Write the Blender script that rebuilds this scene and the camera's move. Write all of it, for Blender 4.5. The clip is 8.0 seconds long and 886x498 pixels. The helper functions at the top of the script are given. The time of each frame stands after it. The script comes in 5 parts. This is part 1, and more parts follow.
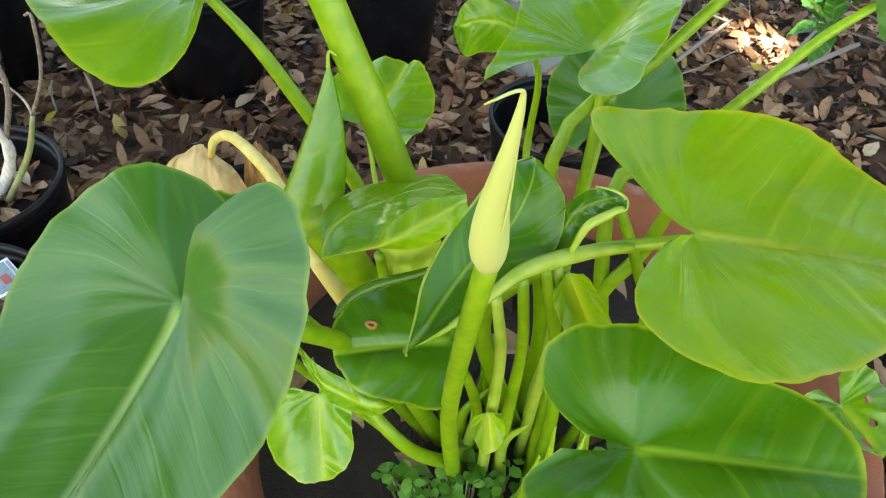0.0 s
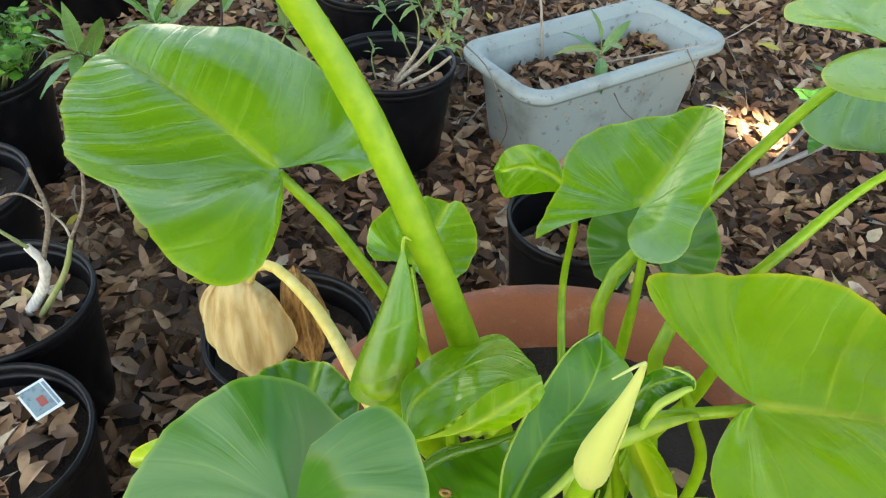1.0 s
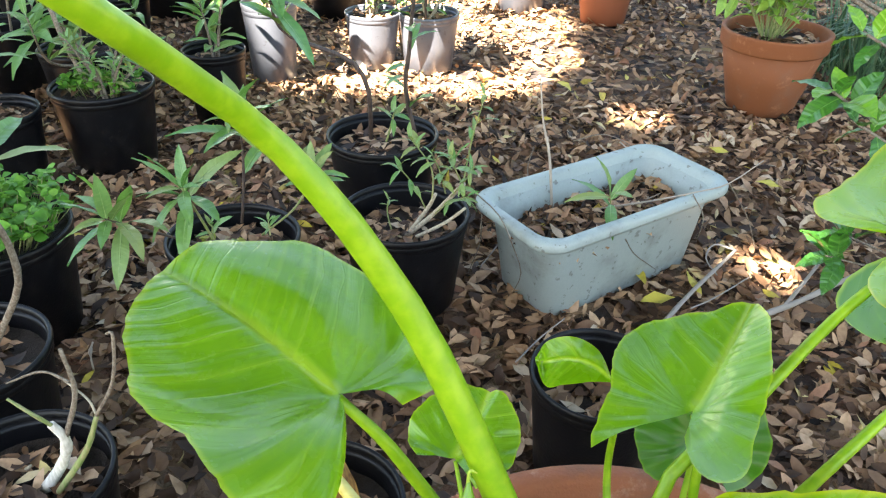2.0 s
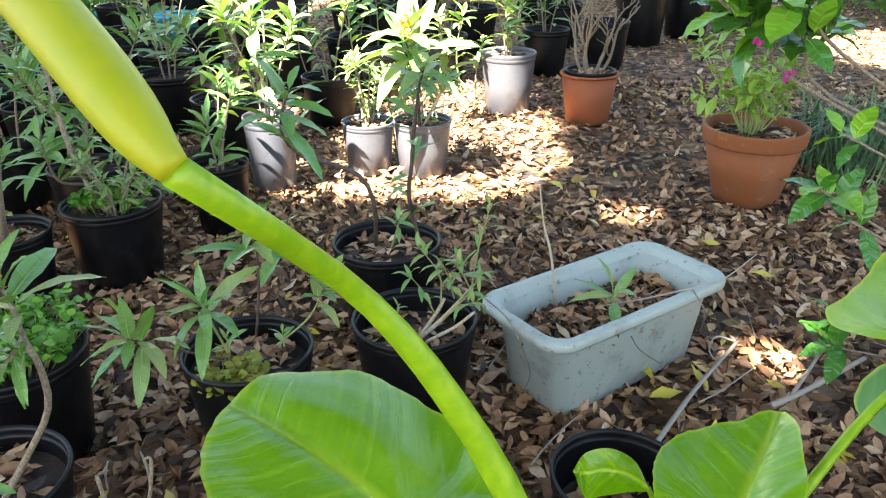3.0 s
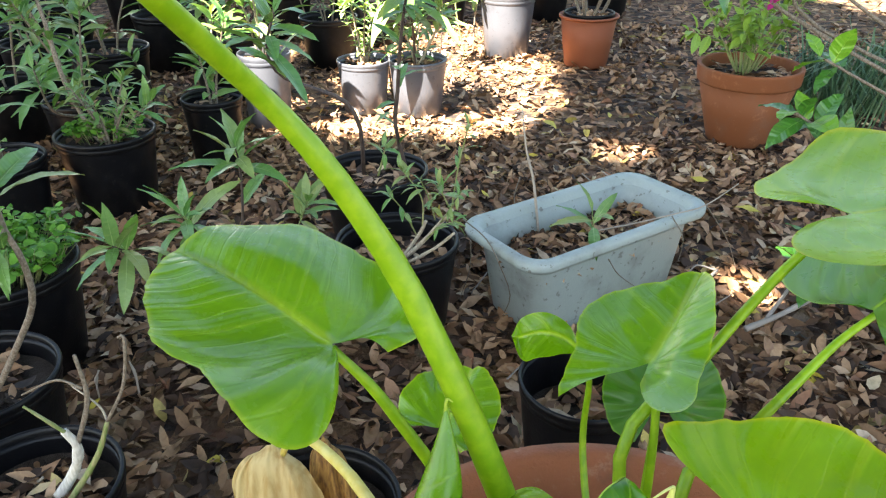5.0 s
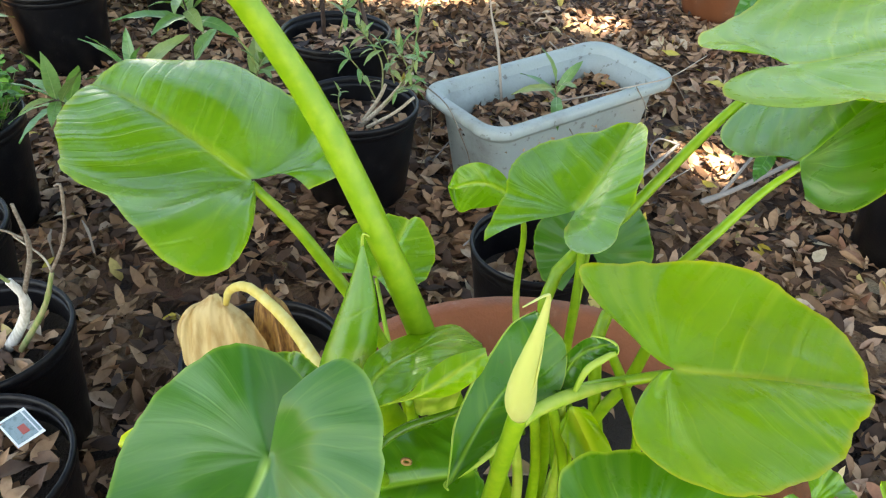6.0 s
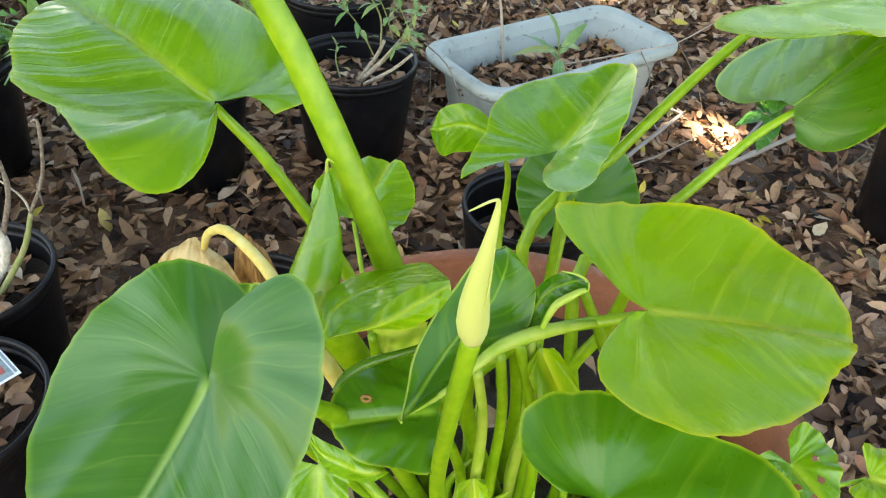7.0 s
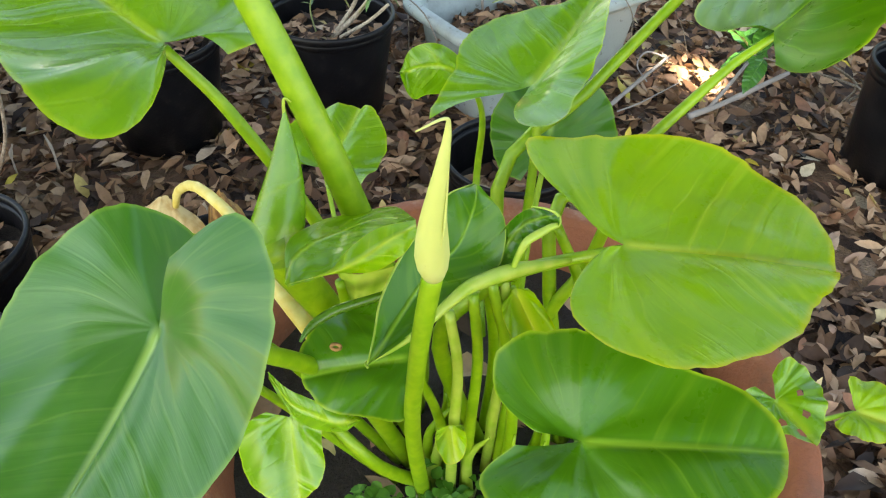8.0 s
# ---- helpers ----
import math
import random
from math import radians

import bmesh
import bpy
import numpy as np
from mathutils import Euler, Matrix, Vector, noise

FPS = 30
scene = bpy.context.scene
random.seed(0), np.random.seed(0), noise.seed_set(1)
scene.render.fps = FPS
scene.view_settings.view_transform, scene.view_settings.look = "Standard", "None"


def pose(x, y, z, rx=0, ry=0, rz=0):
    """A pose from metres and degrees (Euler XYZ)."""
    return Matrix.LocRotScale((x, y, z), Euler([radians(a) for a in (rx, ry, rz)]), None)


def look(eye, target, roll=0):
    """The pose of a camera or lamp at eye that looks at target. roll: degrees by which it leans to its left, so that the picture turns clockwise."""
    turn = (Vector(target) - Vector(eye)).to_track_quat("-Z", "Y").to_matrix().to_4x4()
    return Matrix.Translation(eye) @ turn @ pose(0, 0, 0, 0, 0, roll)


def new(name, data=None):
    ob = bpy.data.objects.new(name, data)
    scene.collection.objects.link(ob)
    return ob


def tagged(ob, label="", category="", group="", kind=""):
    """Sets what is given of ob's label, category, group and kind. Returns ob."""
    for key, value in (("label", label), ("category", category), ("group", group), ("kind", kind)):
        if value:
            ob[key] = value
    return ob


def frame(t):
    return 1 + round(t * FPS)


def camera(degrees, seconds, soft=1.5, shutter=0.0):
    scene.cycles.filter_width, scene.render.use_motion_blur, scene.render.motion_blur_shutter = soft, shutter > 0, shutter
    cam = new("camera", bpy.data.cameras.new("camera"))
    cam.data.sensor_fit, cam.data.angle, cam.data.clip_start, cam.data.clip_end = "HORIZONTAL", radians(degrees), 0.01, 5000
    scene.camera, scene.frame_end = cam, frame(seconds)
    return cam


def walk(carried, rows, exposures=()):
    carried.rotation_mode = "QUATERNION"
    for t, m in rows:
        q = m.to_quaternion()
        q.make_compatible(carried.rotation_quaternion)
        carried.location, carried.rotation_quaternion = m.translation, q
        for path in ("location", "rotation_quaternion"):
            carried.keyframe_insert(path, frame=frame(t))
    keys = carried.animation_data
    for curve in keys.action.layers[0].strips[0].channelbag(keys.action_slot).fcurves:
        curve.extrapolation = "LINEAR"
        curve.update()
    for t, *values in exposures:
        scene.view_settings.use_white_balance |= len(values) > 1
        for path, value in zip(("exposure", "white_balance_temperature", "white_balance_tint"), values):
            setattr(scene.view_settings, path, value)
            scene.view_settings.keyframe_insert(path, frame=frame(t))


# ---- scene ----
cam = camera(60.2, 8.0, 1.2)
PATH = [
    (0, (0.307, 0.292, 0.942), (0.112, 1.681, -0.483), 3.8),
    (0.5, (0.287, 0.296, 0.974), (0.1, 1.732, -0.406), 2.9),
    (1, (0.257, 0.31, 1.003), (0.052, 1.811, -0.303), 2.8),
    (1.5, (0.235, 0.325, 1.041), (-0.001, 1.911, -0.154), 3.3),
    (2, (0.213, 0.339, 1.056), (-0.026, 2.018, -0.002), 1.5),
    (2.2, (0.203, 0.334, 1.067), (-0.019, 2.05, 0.064), 1.3),
    (3.3, (0.168, 0.302, 1.103), (-0.074, 2.115, 0.293), -0.6),
    (3.5, (0.166, 0.299, 1.101), (-0.097, 2.116, 0.309), -0.4),
    (4, (0.167, 0.282, 1.098), (-0.152, 2.098, 0.321), -0.7),
    (4.5, (0.2, 0.249, 1.082), (-0.108, 2.05, 0.268), -0.1),
    (5, (0.241, 0.249, 1.043), (-0.002, 1.995, 0.1), -0.0),
    (5.2, (0.257, 0.25, 1.027), (0.055, 1.969, 0.025), 0.2),
    (6.3, (0.287, 0.242, 1.008), (0.133, 1.803, -0.233), 2.9),
    (6.5, (0.295, 0.243, 0.997), (0.125, 1.798, -0.249), 2.6),
    (7, (0.305, 0.248, 0.981), (0.148, 1.794, -0.278), 4.1),
    (7.5, (0.31, 0.253, 0.969), (0.15, 1.747, -0.352), 2.9),
    (8, (0.32, 0.257, 0.96), (0.195, 1.739, -0.377), 2.7),
]
walk(cam, [(t, look(eye, target, roll)) for t, eye, target, roll in PATH], exposures=[(0, 4.14, 8150, 8), (1, 4.12, 8150, 8), (2, 4.36, 7700, 8), (2.2, 4.36, 7700, 8), (3.3, 4.0, 7700, 8), (5.2, 3.97, 7700, 8), (6.5, 4.24, 8250, 9), (8, 4.22, 8250, 9)])

# ---- daylight: open sky, one sun behind the viewer, filtered by an added, unseen tree crown ----
SUN_ELEVATION, SUN_AZIMUTH = 54.0, 208.0  # degrees; azimuth from +y, clockwise from above
to_sun = Vector((math.cos(radians(SUN_ELEVATION)) * math.sin(radians(SUN_AZIMUTH)),
                 math.cos(radians(SUN_ELEVATION)) * math.cos(radians(SUN_AZIMUTH)),
                 math.sin(radians(SUN_ELEVATION))))
world = bpy.data.worlds.new("sky")
scene.world = world
world.use_nodes = True
sky = world.node_tree.nodes.new("ShaderNodeTexSky")
sky.sky_type, sky.sun_disc = "NISHITA", False
sky.sun_elevation, sky.sun_rotation = radians(SUN_ELEVATION), radians(SUN_AZIMUTH)
world.node_tree.links.new(sky.outputs[0], world.node_tree.nodes["Background"].inputs[0])
world.node_tree.nodes["Background"].inputs[1].default_value = 0.05
sun_data = bpy.data.lights.new("sun", "SUN")
sun_data.energy, sun_data.angle, sun_data.color = 5.0, radians(0.53), (1.0, 0.99, 0.985)
new("sun", sun_data).matrix_world = look(to_sun * 30, (0, 0, 0))

# ---- materials ----
def nodes_of(name):
    mat = bpy.data.materials.new(name)
    mat.use_nodes = True
    tree = mat.node_tree
    tree.nodes.clear()
    return mat, tree


def node(tree, kind, **ins):
    n = tree.nodes.new("ShaderNode" + kind)
    for key, value in ins.items():
        slot = n.inputs[int(key[1:])] if key[0] == "i" and key[1:].isdigit() else n.inputs[key.replace("_", " ")]
        if isinstance(value, bpy.types.NodeSocket):
            tree.links.new(value, slot)
        else:
            slot.default_value = value
    return n


def calc(tree, op, a, b=0.0, c=0.0):
    n = node(tree, "Math", i0=a, i1=b, i2=c)
    n.operation = op
    return n.outputs[0]


def blend(tree, f, a, b, how="MIX"):
    n = node(tree, "Mix")
    n.data_type, n.blend_type = "RGBA", how
    for slot, value in ((n.inputs[0], f), (n.inputs[6], a), (n.inputs[7], b)):
        if isinstance(value, bpy.types.NodeSocket):
            tree.links.new(value, slot)
        else:
            slot.default_value = (*value, 1.0) if isinstance(value, tuple) and len(value) == 3 else value
    return n.outputs[2]


def ramp(tree, f, stops):
    n = node(tree, "ValToRGB", Fac=f)
    while len(n.color_ramp.elements) < len(stops):
        n.color_ramp.elements.new(1.0)
    for e, (p, col) in zip(n.color_ramp.elements, stops):
        e.position, e.color = p, (*col, 1.0)
    return n.outputs[0]


def step(tree, x, lo, hi):
    n = node(tree, "MapRange", Value=x)
    n.interpolation_type = "SMOOTHSTEP"
    n.inputs[1].default_value, n.inputs[2].default_value = lo, hi
    return n.outputs[0]


def finish(tree, shader):
    node(tree, "OutputMaterial", Surface=shader)


def noise_at(tree, scale, detail=3.0, rough=0.6, vec=None):
    if vec is None:
        vec = node(tree, "TexCoord").outputs["Object"]
    return node(tree, "TexNoise", Vector=vec, Scale=scale, Detail=detail, Roughness=rough).outputs["Fac"]


def plain(name, colour, rough=0.6, dirt=(0.05, 0.04, 0.03), dirt_amount=0.3, scale=14.0, grain=220.0, bump=0.15, metal=0.0, spots=0.0, wear=None, shine=0.5):
    """A solid surface with stains, grain and fine relief."""
    mat, tree = nodes_of(name)
    big = noise_at(tree, scale, 5.0)
    fine = noise_at(tree, grain, 2.0)
    col = blend(tree, calc(tree, "MULTIPLY", step(tree, big, 0.48, 0.72), dirt_amount), colour, dirt)
    if wear:
        col = blend(tree, calc(tree, "MULTIPLY", step(tree, noise_at(tree, scale * 2.3, 6.0, 0.7), 0.56, 0.72), 0.55), col, wear)
    if spots:
        col = blend(tree, calc(tree, "MULTIPLY", step(tree, noise_at(tree, 55.0, 3.0), 0.62, 0.68), spots), col, dirt)
    col = blend(tree, calc(tree, "MULTIPLY", fine, 0.35), col, tuple(c * 0.6 for c in colour))
    relief = node(tree, "Bump", Strength=bump, Distance=0.004, Height=calc(tree, "ADD", fine, calc(tree, "MULTIPLY", big, 2.0)))
    p = node(tree, "BsdfPrincipled", Base_Color=col, Roughness=calc(tree, "ADD", calc(tree, "MULTIPLY", big, 0.3), rough - 0.15), Metallic=metal, Specular_IOR_Level=shine, Normal=relief.outputs[0])
    finish(tree, p.outputs[0])
    return mat


def leafy(name, deep, light, rib, edge, rough=0.38, through_light=0.35, vein_gap=0.011, slant=0.45, vein=0.4, blotch=22.0, spread=0.0, damage=0.0, fan=False, rib_width=0.003, margin=0.5, swell=0.35, relief_depth=0.45, sheen=0.55, curve=2.5, veins=0.0):
    """A leaf: pale midrib, side veins that sweep to the margin, lighter margin, blotches; light comes through it.
    The mesh's "flat" attribute holds across, along (metres) and the share of the way to the margin."""
    mat, tree = nodes_of(name)
    flat = node(tree, "Attribute")
    flat.attribute_name = "flat"
    xyz = node(tree, "SeparateXYZ", Vector=flat.outputs["Vector"])
    across, along, out = calc(tree, "ABSOLUTE", xyz.outputs[0]), xyz.outputs[1], xyz.outputs[2]
    phase = calc(tree, "DIVIDE", calc(tree, "SUBTRACT", along, calc(tree, "MULTIPLY", across, calc(tree, "ADD", slant, calc(tree, "MULTIPLY", across, curve)))), vein_gap)

    def streaks(rank):
        lanes = node(tree, "CombineXYZ", X=rank, Y=calc(tree, "MULTIPLY", across, 5.0), Z=calc(tree, "MULTIPLY", calc(tree, "SIGN", xyz.outputs[0]), 3.0))
        return (step(tree, node(tree, "TexNoise", Vector=lanes.outputs[0], Scale=1.0, Detail=1.0).outputs["Fac"], 0.48, 0.75),
                node(tree, "TexNoise", Vector=lanes.outputs[0], Scale=5.5, Detail=2.0).outputs["Fac"],
                node(tree, "TexNoise", Vector=lanes.outputs[0], Scale=0.45, Detail=2.0).outputs["Fac"],
                step(tree, calc(tree, "PINGPONG", calc(tree, "ADD", calc(tree, "MULTIPLY", rank, 1.1), calc(tree, "MULTIPLY", noise_at(tree, 16.0, 1.0), 2.2)), 1.0), 0.86, 1.0))

    ridge, fine, fold, line = streaks(phase)
    if fan:  # in the lobes the veins fan out from the stalk instead
        swing = node(tree, "Math", i0=across, i1=along)
        swing.operation = "ARCTAN2"
        far = calc(tree, "SQRT", calc(tree, "ADD", calc(tree, "MULTIPLY", across, across), calc(tree, "MULTIPLY", along, along)))
        ridge2, fine2, fold2, line2 = streaks(calc(tree, "DIVIDE", calc(tree, "ADD", swing.outputs[0], calc(tree, "MULTIPLY", far, 4.0)), 0.2))
        clear, share = step(tree, far, 0.008, 0.045), step(tree, along, -0.005, 0.045)
        for_mix = calc(tree, "SUBTRACT", 1.0, share)
        ridge = calc(tree, "MULTIPLY", clear, calc(tree, "ADD", calc(tree, "MULTIPLY", ridge, share), calc(tree, "MULTIPLY", ridge2, for_mix)))
        fine = calc(tree, "MULTIPLY", clear, calc(tree, "ADD", calc(tree, "MULTIPLY", fine, share), calc(tree, "MULTIPLY", fine2, for_mix)))
        line = calc(tree, "MULTIPLY", clear, calc(tree, "ADD", calc(tree, "MULTIPLY", line, share), calc(tree, "MULTIPLY", line2, for_mix)))
        fold = calc(tree, "MULTIPLY", clear, calc(tree, "ADD", calc(tree, "MULTIPLY", fold, share), calc(tree, "MULTIPLY", fold2, for_mix)))
    tone = calc(tree, "ADD", calc(tree, "MULTIPLY", step(tree, noise_at(tree, blotch * 0.6, 2.0), 0.2, 0.8), 0.45), 0.28)
    col = blend(tree, tone, deep, light)
    col = blend(tree, calc(tree, "MULTIPLY", ridge, vein), col, tuple(0.6 * a + 0.4 * b for a, b in zip(light, rib)))
    col = blend(tree, calc(tree, "MULTIPLY", step(tree, fine, 0.5, 0.85), 0.10), col, rib)
    col = blend(tree, calc(tree, "MULTIPLY", line, calc(tree, "MULTIPLY", step(tree, out, 1.0, 0.35), veins)), col, rib)
    if spread:
        rnd = node(tree, "ObjectInfo").outputs["Random"]
        col = blend(tree, calc(tree, "MULTIPLY", rnd, spread), col, edge)
    mid = calc(tree, "MULTIPLY", step(tree, calc(tree, "ADD", across, calc(tree, "MULTIPLY", along, 0.022)), rib_width, rib_width * 0.1), step(tree, along, -0.004, 0.006))
    col = blend(tree, calc(tree, "MULTIPLY", mid, 0.85), col, rib)
    col = blend(tree, calc(tree, "MULTIPLY", step(tree, out, 0.955, 1.0), margin), col, edge)
    if damage:
        hurt = step(tree, noise_at(tree, 75.0, 4.0), 0.70, 0.74)
        col = blend(tree, calc(tree, "MULTIPLY", hurt, damage), col, (0.16, 0.10, 0.03))
    height = calc(tree, "ADD", calc(tree, "MULTIPLY", ridge, 0.5), calc(tree, "ADD", calc(tree, "MULTIPLY", fine, 0.3), calc(tree, "SUBTRACT", calc(tree, "MULTIPLY", mid, 1.5), calc(tree, "MULTIPLY", line, veins))))
    broad = node(tree, "Bump", Strength=swell, Distance=0.016, Height=fold)
    relief = node(tree, "Bump", Strength=relief_depth, Distance=0.0016, Height=height, Normal=broad.outputs[0])
    gloss = calc(tree, "ADD", calc(tree, "MULTIPLY", noise_at(tree, 60.0, 3.0), 0.22), rough - 0.1)
    p = node(tree, "BsdfPrincipled", Base_Color=col, Roughness=gloss, Specular_IOR_Level=sheen, Normal=relief.outputs[0])
    glow = node(tree, "BsdfTranslucent", Color=blend(tree, 1.0, col, (1.0, 1.0, 0.55), "MULTIPLY"), Normal=relief.outputs[0])
    mixed = node(tree, "MixShader", Fac=through_light, i1=p.outputs[0], i2=glow.outputs[0])
    finish(tree, mixed.outputs[0])
    return mat


def stem_like(name, colour, streak, rough=0.45, through_light=0.0, scale=(60, 60, 6)):
    mat, tree = nodes_of(name)
    vec = node(tree, "Mapping", Vector=node(tree, "TexCoord").outputs["Object"])
    vec.inputs["Scale"].default_value = scale
    f = node(tree, "TexNoise", Vector=vec.outputs[0], Scale=3.0, Detail=4.0).outputs["Fac"]
    col = blend(tree, step(tree, f, 0.35, 0.7), colour, streak)
    relief = node(tree, "Bump", Strength=0.2, Distance=0.001, Height=f)
    p = node(tree, "BsdfPrincipled", Base_Color=col, Roughness=rough, Normal=relief.outputs[0])
    shader = p.outputs[0]
    if through_light:
        glow = node(tree, "BsdfTranslucent", Color=col)
        shader = node(tree, "MixShader", Fac=through_light, i1=shader, i2=glow.outputs[0]).outputs[0]
    finish(tree, shader)
    return mat


def scattered(name, stops, rough=0.7, grain=90.0, through_light=0.0):
    """Many loose pieces in one mesh: each island takes a colour of its own."""
    mat, tree = nodes_of(name)
    rnd = node(tree, "NewGeometry").outputs["Random Per Island"]
    col = ramp(tree, rnd, stops)
    n = noise_at(tree, grain, 3.0)
    col = blend(tree, calc(tree, "MULTIPLY", step(tree, n, 0.35, 0.75), 0.45), col, blend(tree, 1.0, col, (0.45, 0.42, 0.4), "MULTIPLY"))
    relief = node(tree, "Bump", Strength=0.3, Distance=0.002, Height=n)
    p = node(tree, "BsdfPrincipled", Base_Color=col, Roughness=rough, Specular_IOR_Level=0.3, Normal=relief.outputs[0])
    shader = p.outputs[0]
    if through_light:
        glow = node(tree, "BsdfTranslucent", Color=col)
        shader = node(tree, "MixShader", Fac=through_light, i1=shader, i2=glow.outputs[0]).outputs[0]
    finish(tree, shader)
    return mat


CALLA = leafy("calla_green", (0.08, 0.25, 0.007), (0.215, 0.45, 0.012), (0.40, 0.60, 0.04), (0.46, 0.60, 0.03), 0.25, 0.42, damage=0.2, fan=True, rib_width=0.0075, vein=0.4, swell=0.26, sheen=0.75, veins=0.2)
CALLA_LIME = leafy("calla_lime", (0.17, 0.39, 0.008), (0.34, 0.56, 0.014), (0.60, 0.72, 0.06), (0.60, 0.60, 0.02), 0.28, 0.45, damage=0.25, fan=True, rib_width=0.0066, margin=0.75, swell=0.16, vein=0.5, sheen=0.5, relief_depth=0.3, veins=0.25)
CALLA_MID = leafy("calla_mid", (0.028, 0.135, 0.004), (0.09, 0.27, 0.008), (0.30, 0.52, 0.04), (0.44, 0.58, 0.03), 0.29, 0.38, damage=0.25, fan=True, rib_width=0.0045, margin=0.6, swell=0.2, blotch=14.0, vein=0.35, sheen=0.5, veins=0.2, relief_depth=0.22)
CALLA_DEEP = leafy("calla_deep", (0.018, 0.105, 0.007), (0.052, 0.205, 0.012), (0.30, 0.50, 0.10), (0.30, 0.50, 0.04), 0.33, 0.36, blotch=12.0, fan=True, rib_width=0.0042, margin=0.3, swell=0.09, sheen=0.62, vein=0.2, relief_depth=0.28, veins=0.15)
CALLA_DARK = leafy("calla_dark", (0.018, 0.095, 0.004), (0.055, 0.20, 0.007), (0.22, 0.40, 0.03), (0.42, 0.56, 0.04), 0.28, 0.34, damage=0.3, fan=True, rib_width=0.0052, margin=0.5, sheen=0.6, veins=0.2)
DRY_LEAF = stem_like("dry_leaf", (0.60, 0.47, 0.22), (0.44, 0.29, 0.10), 0.6, 0.3, (34, 34, 3))
DRY_BROWN = stem_like("dry_leaf_brown", (0.40, 0.22, 0.06), (0.17, 0.08, 0.03), 0.7, 0.2, (90, 90, 20))
LANCE = leafy("lance_leaf", (0.04, 0.15, 0.03), (0.10, 0.26, 0.055), (0.28, 0.42, 0.14), (0.20, 0.34, 0.06), 0.38, 0.18, vein_gap=0.012, vein=0.35, spread=0.45, sheen=0.85)
LANCE_LIME = leafy("lance_lime", (0.085, 0.20, 0.055), (0.16, 0.29, 0.085), (0.32, 0.44, 0.18), (0.32, 0.32, 0.09), 0.42, 0.2, vein_gap=0.012, vein=0.35, spread=0.6)
BROAD = leafy("broad_leaf", (0.022, 0.115, 0.014), (0.06, 0.21, 0.024), (0.2, 0.4, 0.08), (0.12, 0.3, 0.03), 0.3, 0.25, vein_gap=0.016, vein=0.6, swell=0.8, sheen=0.7)
BROAD_LIME = leafy("broad_lime", (0.10, 0.30, 0.02), (0.20, 0.42, 0.035), (0.42, 0.6, 0.12), (0.3, 0.5, 0.05), 0.3, 0.32, vein_gap=0.016, vein=0.6, swell=0.8, sheen=0.6)
SOFT = leafy("soft_leaf", (0.12, 0.26, 0.03), (0.24, 0.42, 0.06), (0.34, 0.5, 0.12), (0.36, 0.44, 0.06), 0.45, 0.3, vein_gap=0.012, vein=0.3, spread=0.4)
STALK = stem_like("calla_stalk", (0.20, 0.38, 0.011), (0.29, 0.47, 0.02), 0.33, 0.25, (30, 30, 30))
STALK_PALE = stem_like("pale_stalk", (0.40, 0.52, 0.07), (0.28, 0.45, 0.03), 0.4, 0.2, (30, 30, 30))
STALK_YELLOW = stem_like("withering_stalk", (0.62, 0.50, 0.11), (0.68, 0.60, 0.20), 0.5, 0.2, (30, 30, 30))
SPATHE = stem_like("spathe", (0.62, 0.65, 0.25), (0.55, 0.61, 0.17), 0.5, 0.3, (20, 20, 6))
BUD = stem_like("old_spathe", (0.46, 0.485, 0.028), (0.38, 0.455, 0.022), 0.45, 0.42, (10, 10, 10))
WOOD = stem_like("bark", (0.12, 0.088, 0.06), (0.24, 0.2, 0.15), 0.8, 0.0, (90, 90, 60))
WOOD_PALE = stem_like("pale_bark", (0.42, 0.36, 0.26), (0.26, 0.21, 0.15), 0.75, 0.0, (80, 80, 50))
WOOD_DARK = stem_like("dark_stem", (0.035, 0.022, 0.02), (0.09, 0.06, 0.045), 0.6)
GREEN_STEM = stem_like("green_stem", (0.16, 0.22, 0.06), (0.28, 0.26, 0.12), 0.6)
TERRACOTTA = plain("terracotta", (0.21, 0.06, 0.015), 0.8, (0.20, 0.10, 0.06), 0.5, 9.0, 300.0, 0.2, wear=(0.42, 0.19, 0.09))
TERRACOTTA_RED = plain("smooth_terracotta", (0.25, 0.065, 0.022), 0.7, (0.26, 0.08, 0.03), 0.4, 9.0, 300.0, 0.12)
TERRACOTTA_OLD = plain("old_terracotta", (0.30, 0.085, 0.032), 0.75, (0.09, 0.05, 0.035), 0.65, 12.0, 260.0, 0.3, wear=(0.46, 0.24, 0.16))
BLACK = plain("black_plastic", (0.004, 0.004, 0.005), 0.38, (0.03, 0.026, 0.022), 0.25, 18.0, 180.0, 0.12, spots=0.3, shine=0.2)
SILVER = plain("silver_plastic", (0.105, 0.11, 0.13), 0.34, (0.035, 0.034, 0.036), 0.5, 7.0, 180.0, 0.1, metal=0.35, spots=0.35)
GREY_TUB = plain("grey_plastic", (0.325, 0.375, 0.35), 0.5, (0.09, 0.075, 0.055), 0.55, 7.0, 200.0, 0.12, spots=0.65)
EARTH = plain("soil", (0.03, 0.02, 0.013), 0.95, (0.02, 0.015, 0.01), 0.6, 40.0, 300.0, 0.8)
BROWNS = [(0.0, (0.026, 0.015, 0.010)), (0.2, (0.09, 0.045, 0.022)), (0.42, (0.20, 0.105, 0.052)), (0.62, (0.35, 0.20, 0.103)),
          (0.80, (0.50, 0.325, 0.19)), (0.90, (0.28, 0.125, 0.066)), (0.975, (0.56, 0.44, 0.30)), (1.0, (0.56, 0.41, 0.035))]
LITTER = scattered("leaf_litter", BROWNS, 0.62)
